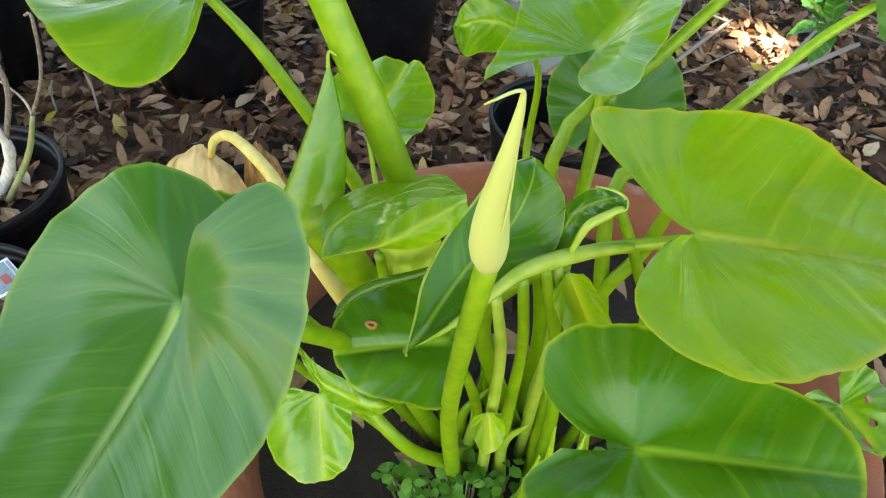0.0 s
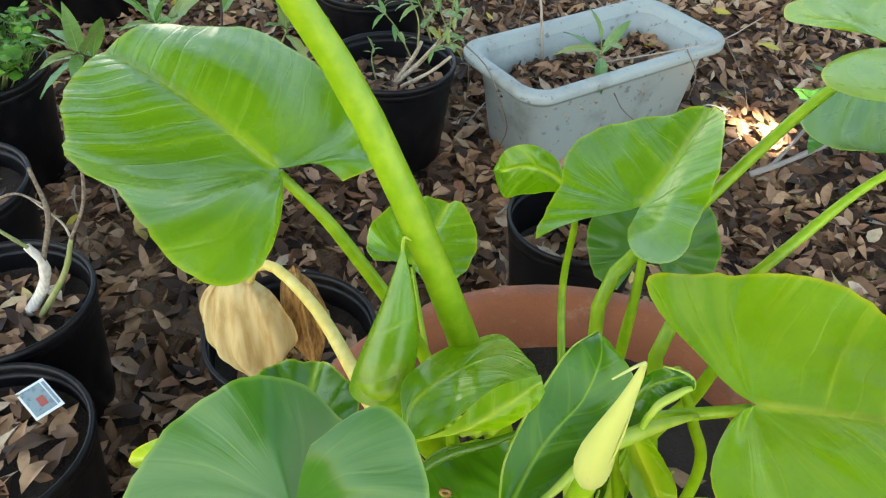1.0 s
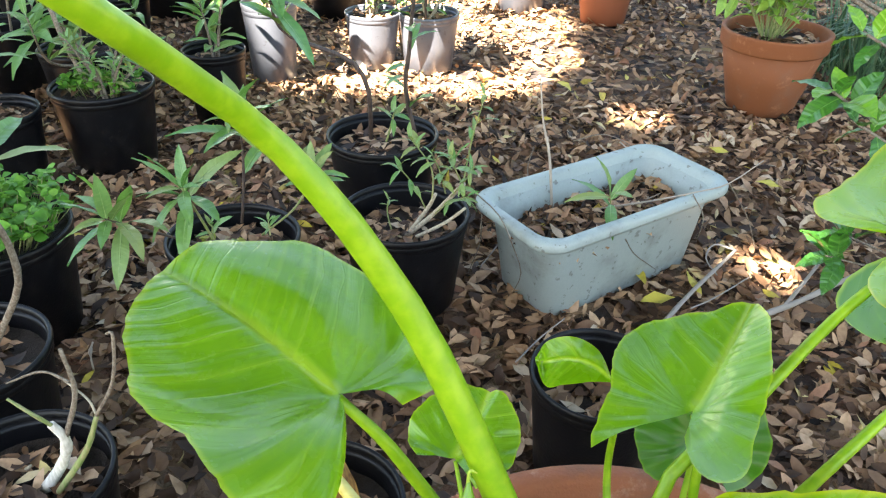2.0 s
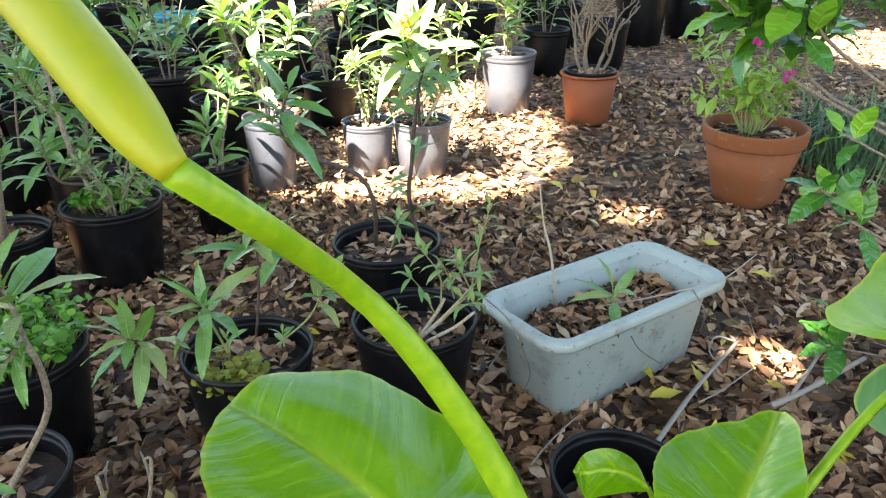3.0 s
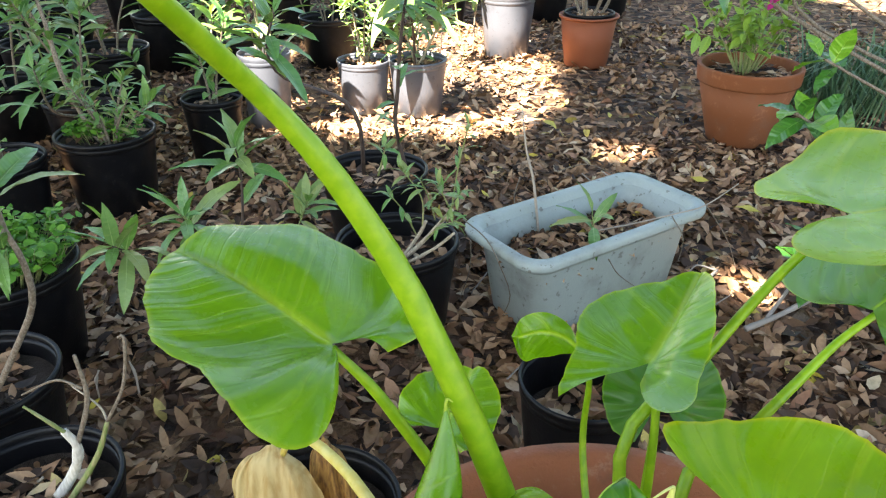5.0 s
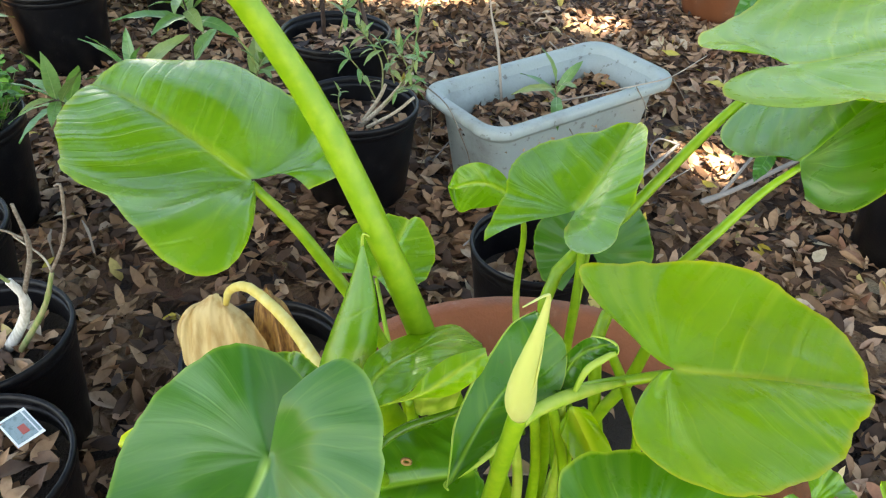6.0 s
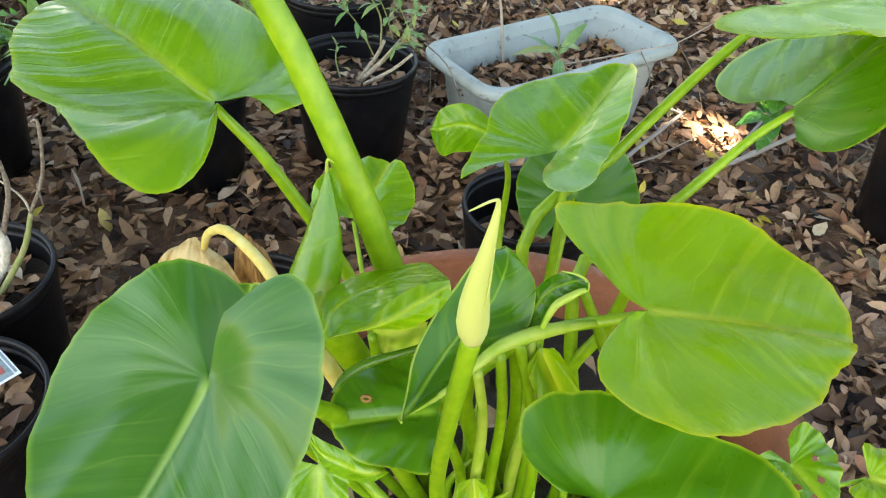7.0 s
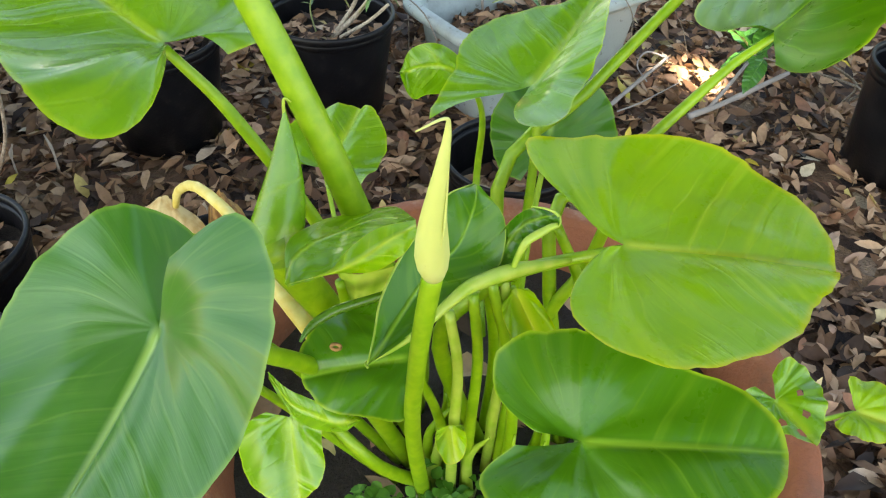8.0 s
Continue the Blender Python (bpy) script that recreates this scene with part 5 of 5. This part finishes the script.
weeds("clover", "lush green clover spilling over a black pot", (-0.88, 1.52), 0.16, 260, 0.022, 0.24, SMALL_GREEN, 32, 0.075)

# tall shoot over the clover
p = plant((-0.58, 1.15, 0.22), "woody shoot with long drooping leaves and orange buds")
shoot(p, [(-0.652, 1.150, 0.208), (-0.556, 1.130, 0.342), (-0.497, 1.120, 0.435), (-0.484, 1.110, 0.512), (-0.489, 1.100, 0.568), (-0.492, 1.100, 0.613), (-0.513, 1.100, 0.671)], 0.0055, WOOD, G, rng, 11, 0.13, 5, start=0.6)
shoot(p, [(-0.489, 1.100, 0.568), (-0.504, 1.080, 0.542), (-0.512, 1.060, 0.541)], 0.003, WOOD, G, rng, 12, 0.1, 0, width=0.26)
part("flower_head", scatter([tuple(Vector((-0.500, 1.090, 0.660)) + Vector((rng.gauss(0, 0.0045), rng.gauss(0, 0.0045), rng.gauss(0, 0.015)))) for _ in range(110)], 0.0052, 3, 0.9, 0.9), ORANGE, p, "dense cluster of tiny orange buds", "stuff")
shoot(p, [(-0.533, 0.950, 0.400), (-0.502, 0.930, 0.445), (-0.482, 0.920, 0.483)], 0.003, GREEN_STEM, G, rng, 8, 0.12, 0)

# sticks in the pale-stick pot
p = plant((-0.41, 0.982, 0.2), "bare pale woody sticks standing in a black pot", "bare_sticks")
for pts, rad, m in (([(-0.438, 0.980, 0.182), (-0.391, 0.980, 0.250), (-0.367, 0.970, 0.308), (-0.371, 0.960, 0.344)], 0.0085, BONE_WOOD), ([(-0.403, 0.970, 0.201), (-0.341, 0.970, 0.293), (-0.311, 0.970, 0.360)], 0.005, GREEN_STEM),
                    ([(-0.311, 0.970, 0.360), (-0.268, 0.960, 0.433), (-0.245, 0.950, 0.512), (-0.253, 0.950, 0.514)], 0.0025, WOOD), ([(-0.367, 0.970, 0.308), (-0.332, 0.970, 0.394), (-0.325, 0.960, 0.473)], 0.004, WOOD),
                    ([(-0.486, 1.000, 0.149), (-0.484, 1.000, 0.185), (-0.464, 1.000, 0.208)], 0.004, WOOD_PALE), ([(-0.335, 0.970, 0.412), (-0.378, 0.980, 0.413), (-0.454, 1.000, 0.364)], 0.002, WOOD), ([(-0.311, 0.970, 0.360), (-0.326, 0.980, 0.377), (-0.374, 1.000, 0.389)], 0.0018, WOOD_PALE),
                    ([(-0.370, 0.960, 0.342), (-0.386, 0.950, 0.371), (-0.411, 0.950, 0.390)], 0.003, GREEN_STEM)):
    part("stick", tube(bezier(pts, 12), [rad, rad * 0.85, rad * 0.6], 7, 0.25), m, p)

# weeds and shrubs on the shaded side
def bushy(at, h, stems, label, mats, size, seed, along=14, spread=0.18, kind="lance", width=0.2, bark=WOOD, rad=0.005, top=9):
    r = random.Random(seed)
    p = plant(at, label)
    for k in range(stems):
        a = 6.28 * k / stems + r.uniform(-0.6, 0.6)
        dx, dy = math.cos(a) * spread * r.uniform(0.4, 1), math.sin(a) * spread * r.uniform(0.4, 1)
        hh = h * r.uniform(0.65, 1.05)
        x, y, z = at
        shoot(p, [(x + dx * 0.12, y + dy * 0.12, z - 0.01), (x + dx * 0.4, y + dy * 0.4, z + hh * 0.45), (x + dx, y + dy, z + hh)], rad, bark, mats, r, top + 1, size * 1.15, int(along * 0.8), kind, width, 0.25)
    return p


LAN = "leafy shrub with long pointed green leaves in a black pot"
bushy((-1.06, 2.29, 0.22), 0.22, 5, "small-leaved green weed shrub in a black pot", GL, 0.055, 1, 10, 0.13)
bushy((-1.06, 2.29, 0.22), 0.2, 2, "shoots with yellow and orange leaves in a black pot", [LANCE_LIME, LANCE], 0.1, 2, 4, 0.16)
bushy((-1.30, 2.10, 0.21), 0.30, 2, LAN, G, 0.1, 3, 8, 0.1)
bushy((-1.37, 2.66, 0.21), 0.5, 4, LAN, G, 0.12, 4, 14, 0.2)
bushy((-1.79, 2.86, 0.16), 0.55, 2, LAN, G, 0.11, 5, 12, 0.16)
bushy((-2.08, 3.46, 0.14), 0.6, 3, LAN, G, 0.13, 6, 12, 0.25)
bushy((-2.50, 3.63, 0.17), 0.5, 3, LAN, GL, 0.13, 7, 10, 0.25)
bushy((-2.91, 4.40, 0.17), 0.6, 3, LAN, G, 0.14, 8, 10, 0.28)
bushy((-0.93, 2.74, 0.2), 0.32, 3, LAN, G, 0.11, 9, 9, 0.14)
bushy((-0.89, 3.18, 0.27), 0.55, 4, "pale sunlit shrub with long pointed leaves in a grey bucket", GL, 0.14, 10, 14, 0.2)
bushy((-0.55, 3.45, 0.19), 0.30, 6, "small bushy shrub in a grey bucket", GL, 0.075, 11, 12, 0.14)
bushy((-0.315, 3.46, 0.2), 0.28, 4, "sunlit shrub with pale stems in a grey bucket", GL, 0.1, 12, 8, 0.16, bark=WOOD_PALE)
bushy((-0.90, 4.16, 0.18), 0.45, 3, LAN, GL, 0.1, 13, 10, 0.16)
bushy((-1.35, 4.80, 0.18), 0.6, 2, LAN, G, 0.14, 14, 8, 0.2)
bushy((0.0, 4.5, 0.28), 0.42, 3, "shrub with narrow leaves and white flower heads in a grey bucket", GL, 0.12, 15, 10, 0.2)
bushy((0.20, 5.45, 0.24), 0.5, 3, LAN, G, 0.13, 16, 12, 0.2)
for i, (x, y, h) in enumerate([(-3.4, 5.6, 0.7), (-2.6, 5.3, 0.6), (-2.0, 4.6, 0.6), (-1.9, 5.9, 0.7), (-0.9, 6.0, 0.5), (-0.45, 5.2, 0.55), (-0.35, 6.2, 0.5), (-1.4, 7.2, 0.6), (-2.9, 7.0, 0.6), (0.3, 6.6, 0.4), (-3.6, 4.2, 0.6), (-3.0, 3.3, 0.55), (-1.62, 3.3, 0.5), (-1.2, 3.55, 0.5), (-1.7, 4.0, 0.6), (-2.4, 4.15, 0.6), (-2.2, 2.6, 0.5), (-1.75, 2.35, 0.5), (-1.0, 5.1, 0.6), (-2.6, 2.95, 0.5)]):
    bushy((x, y, 0.22), h, 3, "leafy shrub in a pot of the shaded rear row", G if i % 2 else GL, 0.15, 50 + i, 9, 0.26)

p = plant((-0.32, 3.42, 0.2), "shrub with big pale sunlit pointed leaves in a grey bucket")
shoot(p, [(-0.32, 3.42, 0.2), (-0.315, 3.34, 0.40), (-0.345, 3.22, 0.625)], 0.006, WOOD_DARK, [LANCE_LIME, LANCE_LIME, LANCE], rng, 17, 0.29, 6, start=0.6, lift=-0.15)
shoot(p, [(-0.31, 3.43, 0.2), (-0.232, 3.38, 0.34), (-0.195, 3.32, 0.47)], 0.005, WOOD_PALE, GL, rng, 12, 0.17, 4, start=0.5, lift=0.0)
part("flower_head", scatter([tuple(Vector((-0.335, 3.20, 0.655)) + Vector((rng.gauss(0, 0.012), rng.gauss(0, 0.012), rng.gauss(0, 0.02)))) for _ in range(60)], 0.018, 3, 0.9, 0.6), ORANGE, p, "cluster of small orange and red flowers", "stuff")
# two tall grey trunks on the shaded side
for pts, rad in (([(-1.30, 2.10, 0.2), (-1.206, 2.000, 0.362), (-1.156, 1.980, 0.604), (-1.128, 1.950, 0.794), (-1.100, 1.900, 0.954)], 0.012), ([(-1.06, 2.29, 0.22), (-1.116, 2.300, 0.249), (-1.189, 2.320, 0.407), (-1.227, 2.350, 0.573), (-1.267, 2.380, 0.702), (-1.285, 2.400, 0.797)], 0.008)):
    p = plant(pts[0], "slender grey woody stem with tufts of pointed leaves")
    shoot(p, pts, rad, WOOD, G, rng, 12, 0.12, 10, start=0.45)

p = plant((-1.37, 2.62, 0.2), "shoot with a tuft of long grey-green leaves in a black pot")
shoot(p, [(-1.33, 2.60, 0.2), (-1.306, 2.4, 0.287), (-1.303, 2.35, 0.434)], 0.005, WOOD, [LANCE], rng, 15, 0.17, 4, start=0.5, lift=-0.1)
# single tufted shoots rising between the rear pots
for x, y, z, size, count, mats in ((-0.228, 4.3, 0.558, 0.13, 9, GL), (-0.319, 4.0, 0.576, 0.15, 9, GL), (-0.131, 4.4, 0.407, 0.12, 9, GL), (-0.957, 3.4, 0.502, 0.12, 11, GL),
                                   (-1.233, 3.6, 0.64, 0.16, 11, GL), (-1.156, 3.25, 0.492, 0.14, 11, GL), (-0.488, 3.45, 0.419, 0.1, 11, GL), (-0.405, 3.45, 0.313, 0.11, 9, GL),
                                   (-1.139, 4.5, 0.526, 0.2, 9, G), (-0.905, 4.6, 0.592, 0.2, 9, G), (-2.298, 5.0, 0.438, 0.2, 9, G), (-1.777, 4.2, 0.382, 0.18, 9, G),
                                   (-1.603, 2.8, 0.459, 0.13, 10, G), (-1.812, 3.0, 0.527, 0.15, 10, G), (-1.598, 3.0, 0.542, 0.15, 10, G), (-1.304, 2.9, 0.347, 0.12, 9, G),
                                   (-1.172, 2.5, 0.366, 0.09, 8, GL), (0.019, 5.2, 0.413, 0.16, 9, G), (-0.828, 5.0, 0.595, 0.2, 9, G), (-2.577, 4.0, 0.575, 0.2, 9, G),
                                   (-1.42, 4.4, 0.595, 0.2, 9, G)):
    p = plant((x, y + 0.08, 0.02), "slender upright shoot with a tuft of pointed leaves")
    shoot(p, [(x + rng.uniform(-0.05, 0.05), y + 0.08, 0.0), (x + rng.uniform(-0.04, 0.04), y + 0.05, z * 0.55), (x, y, z)], 0.0045, rng.choice([WOOD, WOOD_DARK, GREEN_STEM]), mats, rng, count, size, 5, start=0.5, lift=0.0)
# bare woody branches in the liner pot
p = plant((0.43, 4.35, 0.23), "bare branching woody shrub in a terracotta pot", "bare_shrub")
r = random.Random(8)


def bare_branch(start, heading, length, rad, depth):
    pts, d = [Vector(start)], Vector(heading).normalized()
    for _ in range(5):
        d = (d + Vector((r.uniform(-0.35, 0.35), r.uniform(-0.35, 0.35), r.uniform(-0.12, 0.2)))).normalized()
        pts.append(pts[-1] + d * length / 5)
    part("branch" if depth else "twig", tube(bezier(pts, 15), [rad, rad * 0.8, rad * 0.45], 6, 0.3), WOOD, p)
    if depth:
        for k in range(3):
            at = pts[2 + k]
            bare_branch(at, d + Vector((r.uniform(-1, 1), r.uniform(-1, 1), r.uniform(-0.2, 0.5))), length * r.uniform(0.4, 0.7), rad * 0.5, depth - 1)


for k in range(5):
    a = 6.28 * k / 5 + 0.4
    bare_branch((0.43 + 0.025 * math.cos(a), 4.35 + 0.025 * math.sin(a), 0.22), (math.cos(a) * 0.7, math.sin(a) * 0.7, 1), r.uniform(0.3, 0.5), 0.0095, 2)

# thin-stemmed plant in the collared terracotta pot
p = plant((1.0, 3.28, 0.25), "thin-stemmed drooping green plant in a terracotta pot")
r = random.Random(9)
for k in range(24):
    a = 6.28 * k / 24 + r.uniform(-0.3, 0.3)
    s = r.uniform(0.05, 0.2)
    shoot(p, [(1.0 + 0.02 * math.cos(a) - 0.02, 3.27 + 0.02 * math.sin(a), 0.24), (0.98 + s * 0.6 * math.cos(a), 3.27 + s * 0.6 * math.sin(a), 0.38), (0.96 + s * 1.3 * math.cos(a), 3.27 + s * math.sin(a), r.uniform(0.42, 0.68))],
          0.003, GREEN_STEM, [SOFT], r, 6, 0.085, 5, "soft", 0.36, 0.4, "stem", 0.1)

# broad-leaved shrub reaching in from the side
p = plant((1.62, 2.1, 0), "broad-leaved shrub with magenta flowers on long bare branches", "flowering_shrub", "shrub")
r = random.Random(10)
B, BL = [BROAD, BROAD, BROAD, BROAD_LIME], [BROAD_LIME, BROAD_LIME, BROAD]
arms = [([(1.62, 2.1, 0), (1.5, 2.15, 0.3), (0.809, 2.300, 0.668), (0.738, 2.300, 0.764), (0.629, 2.250, 0.837)], B, 16, 0.17), ([(1.62, 2.1, 0), (1.52, 2.2, 0.35), (0.903, 2.300, 0.629), (0.816, 2.300, 0.767), (0.804, 2.300, 0.860)], B, 14, 0.16),
        ([(1.62, 2.1, 0), (1.55, 2.2, 0.3), (0.862, 2.200, 0.760), (0.834, 2.200, 0.837)], B, 12, 0.15), ([(1.62, 2.1, 0), (1.3, 2.0, 0.2), (0.773, 1.930, 0.526)], BL, 11, 0.12), ([(1.62, 2.1, 0), (1.45, 2.0, 0.3), (0.805, 1.950, 0.642)], BL, 9, 0.1),
        ([(0.738, 2.300, 0.764), (0.687, 2.300, 0.831), (0.670, 2.320, 0.881)], BL, 12, 0.17), ([(1.62, 2.1, 0), (1.4, 2.0, 0.15), (0.831, 1.900, 0.471)], B, 7, 0.1),
        ([(0.629, 2.250, 0.837), (0.582, 2.200, 0.868), (0.553, 2.200, 0.893)], BL, 9, 0.15), ([(0.816, 2.300, 0.767), (0.762, 2.250, 0.840), (0.721, 2.200, 0.884)], B, 10, 0.15)]
for pts, mats, n, s in arms:
    shoot(p, pts, 0.006, WOOD, mats, r, int(n * 0.75), s * 1.1, 1, "broad", 0.46, 0.7, "branch", 0.05)
for at in ((0.652, 2.100, 0.794), (0.705, 2.150, 0.926), (0.752, 2.200, 0.703)):
    part("flower", scatter([tuple(Vector(at) + Vector((r.gauss(0, 0.005), r.gauss(0, 0.005), r.gauss(0, 0.007)))) for _ in range(9)], 0.013, 4, 0.8, 0.7), MAGENTA, p, "small magenta flower")
# low broad-leaved seedlings near the sticks
p = plant((1.14, 2.0, 0), "low broad-leaved green shrub beside the fallen sticks", "low_shrub", "shrub")
shoot(p, [(1.14, 2.0, 0), (1.13, 1.98, 0.08), (0.860, 1.900, 0.224)], 0.004, WOOD, [BROAD], r, 8, 0.11, 0, "broad", 0.45, 0.7)
shoot(p, [(1.14, 2.0, 0), (1.15, 1.98, 0.06), (0.835, 1.850, 0.186)], 0.004, WOOD, [BROAD], r, 7, 0.11, 0, "broad", 0.45, 0.7)

# strappy grass behind the terracotta pot
g = thing("grass_clump", (1.5, 3.6, 0), "clump of long thin arching grass blades", "grass")
r = random.Random(14)
for tuft in range(9):
    tx, ty = 1.45 + r.gauss(0, 0.17), 3.65 + r.gauss(0, 0.22)
    blades = []
    for _ in range(34):
        x, y = tx + r.gauss(0, 0.05), ty + r.gauss(0, 0.05)
        a, L = r.uniform(0, 6.28), r.uniform(0.15, 0.42)
        c, s = math.cos(a), math.sin(a)
        base, mid, end = Vector((x, y, 0)), Vector((x + c * L * 0.3, y + s * L * 0.3, L * 0.8)), Vector((x + c * L * 0.9, y + s * L * 0.9, L * r.uniform(0.4, 0.9)))
        w = Vector((-s, c, 0)) * 0.004
        blades.append(([base - w, base + w, mid + w, mid - w, end], [(0, 1, 2, 3), (3, 2, 4)]))
    part("tuft", both(*blades), GRASSY, g, "", "stuff")

# ---- small things ----
p = plant((0.25, 2.0, 0.11), "upright dry twig standing in the grey trough", "dry_twig", "twig")
part("twig", tube(bezier([(0.25, 2.0, 0.1), (0.224, 2.000, 0.293), (0.201, 2.000, 0.382), (0.186, 2.000, 0.483)], 14), [0.0038, 0.0034, 0.0026, 0.0015], 7, 0.3), DRY_STALKS, p)
p = plant((0.36, 2.0, 0.11), "young green seedling in the grey trough", "seedling")
shoot(p, [(0.365, 1.98, 0.15), (0.376, 1.950, 0.193), (0.365, 1.900, 0.268)], 0.0025, GREEN_STEM, GL, random.Random(3), 6, 0.14, 0, lift=0.05, width=0.28)
p = plant((0.5, 2.0, 0.2), "tangle of dry thin stems lying across the trough", "twig_tangle", "twig")
for pts in ([(0.314, 2.033, 0.140), (0.449, 1.992, 0.200), (0.574, 1.987, 0.245), (0.648, 2.035, 0.250), (0.747, 2.159, 0.260)], [(0.320, 2.005, 0.140), (0.405, 2.045, 0.150), (0.487, 2.102, 0.160), (0.560, 2.175, 0.170)], [(0.404, 2.249, 0.240), (0.460, 2.235, 0.200), (0.515, 2.206, 0.150)], [(0.350, 2.221, 0.240), (0.420, 2.254, 0.170), (0.483, 2.237, 0.140)], [(0.390, 2.017, 0.140), (0.433, 2.062, 0.160), (0.510, 2.109, 0.150)]):
    part("stem", tube(bezier(pts, 14), [0.0022, 0.0018, 0.0012], 6, 0.3), DRY_STALKS, p)

p = plant((0.17, 1.86, 0.2), "thin dry vine stems hanging over the trough's rim", "dry_vine", "twig")
for pts in ([(0.060, 1.903, 0.235), (0.126, 1.793, 0.242), (0.162, 1.747, 0.200), (0.186, 1.789, 0.100), (0.170, 1.822, 0.020)], [(0.087, 1.825, 0.220), (0.082, 1.862, 0.120), (0.056, 1.886, 0.020)], [(0.282, 2.228, 0.240), (0.367, 2.267, 0.250), (0.458, 2.290, 0.200), (0.515, 2.206, 0.150)],
            [(0.183, 2.174, 0.240), (0.172, 2.136, 0.190), (0.194, 2.120, 0.140)], [(0.558, 1.970, 0.245), (0.587, 1.946, 0.200), (0.599, 2.010, 0.100)], [(0.405, 1.812, 0.200), (0.441, 1.886, 0.120), (0.509, 1.974, 0.030)], [(0.648, 2.035, 0.250), (0.744, 2.148, 0.100), (0.778, 2.143, 0.020)]):
    part("stem", tube(bezier(pts, 14), [0.0016, 0.0014, 0.001], 5, 0.3), WOOD, p)
p = plant((-0.02, 0.99, 0.22), "dry torn leaf scraps lying in a black pot", "leaf_scraps", "dry leaves")
for k in range(9):
    part("scrap", limp_leaf((-0.01 + 0.055 * math.cos(k * 2.1), 0.985 + 0.05 * math.sin(k * 1.7), 0.208 + 0.003 * (k % 3)), 0.018, 0.012, 5, k + 1.0, 0.02), DRY_BROWN if k % 3 else DRY_LEAF, p)


def fallen_stick(pts, rad, label="weathered grey stick lying on the leaf litter"):
    s = thing("fallen_stick", pts[0], label, "stick", "fallen sticks")
    part("wood", tube(bezier(pts, 16), [rad, rad * 0.9, rad * 0.7], 8, 0.25), GREY_TWIG, s)
    return s


s = fallen_stick([(0.449, 1.641, 0.030), (0.572, 1.865, 0.030), (0.711, 2.069, 0.050)], 0.0062)
part("twig", tube(bezier([(0.711, 2.069, 0.050), (0.658, 2.071, 0.060), (0.632, 2.016, 0.050), (0.657, 1.974, 0.030)], 12), [0.003, 0.0015], 6), GREY_TWIG, s)
s = fallen_stick([(0.739, 1.828, 0.030), (0.820, 1.868, 0.050), (0.969, 1.947, 0.100)], 0.0075)
part("twig", tube(bezier([(0.787, 1.855, 0.040), (0.852, 1.927, 0.100), (0.941, 2.049, 0.160)], 12), [0.005, 0.003], 6), GREY_TWIG, s)
fallen_stick([(0.196, 1.574, 0.020), (0.243, 1.665, 0.020), (0.293, 1.731, 0.030)], 0.002, "thin dry twig lying on the leaf litter")
fallen_stick([(0.082, 1.916, 0.020), (0.126, 2.010, 0.050), (0.151, 2.081, 0.080)], 0.0018, "thin dry twig lying on the leaf litter")
fallen_stick([(0.577, 1.822, 0.030), (0.638, 1.876, 0.030), (0.740, 1.988, 0.030)], 0.002, "thin dry twig lying on the leaf litter")
for k, pts in enumerate(([(-0.655, 1.413, 0.000), (-0.650, 1.411, 0.050), (-0.646, 1.422, 0.070)], [(-0.571, 1.427, 0.000), (-0.571, 1.430, 0.060), (-0.582, 1.436, 0.090)])):
    s = thing("dry_sprig", pts[0], "short dry flower sprig sticking up from the ground", "twig", "dry sprigs")
    part("stem", tube(bezier(pts, 8), [0.0018, 0.003, 0.002], 6, 0.9), DRY_STALKS, s)

# the plant tag lying in its pot
tag = thing("plant_tag", (-0.310, 0.821, 0.205), "white printed plant tag with a picture on dry leaves", "plant tag")
ta, tb = Vector((0.0235, -0.0150, -0.001)), Vector((0.0115, 0.0135, 0.003))
tc = Vector((-0.310, 0.821, 0.222))
tn = ta.cross(tb).normalized()


def card(u0, u1, v0, v1, lift, thick=0.0008):
    c = [tc + ta * u + tb * v + tn * lift for u, v in ((u0, v0), (u1, v0), (u1, v1), (u0, v1))]
    return [*c, *[q - tn * thick for q in c]], [(0, 1, 2, 3), (7, 6, 5, 4), (0, 4, 5, 1), (1, 5, 6, 2), (2, 6, 7, 3), (3, 7, 4, 0)]


part("card", card(-1, 1, -1, 1, 0), CARD, tag, smooth=False)
part("picture", card(-0.85, 0.85, -0.85, 0.62, 0.0006, 0.0005), INK, tag, "dark green printed picture", smooth=False)
part("printed_flower", card(-0.1, 0.5, -0.2, 0.3, 0.001, 0.0003), RED_INK, tag, "red printed flower", smooth=False)
part("lettering_bar", card(-0.8, 0.8, 0.72, 0.9, 0.0006, 0.0005), INK, tag, "dark line of print", smooth=False)

# turquoise tubs by the far wall
for at, w in (((-2.853, 6.500, 0.006), 0.2), ((-3.401, 6.600, -0.002), 0.18)):
    tub = thing("turquoise_tub", (at[0], at[1], 0), "small turquoise plastic tub by the rear pots", "tub", "turquoise tubs")
    h = at[2] + 0.2
    part("body", lathe((at[0], at[1], 0), [(0.001, 0), (w * 0.85, 0), (w * 0.9, 0.02), (w, h), (w * 1.04, h), (w * 1.04, h - 0.02), (w * 0.97, h - 0.03), (w * 0.86, 0.03), (0.001, 0.03)], 32), TURQUOISE, tub)
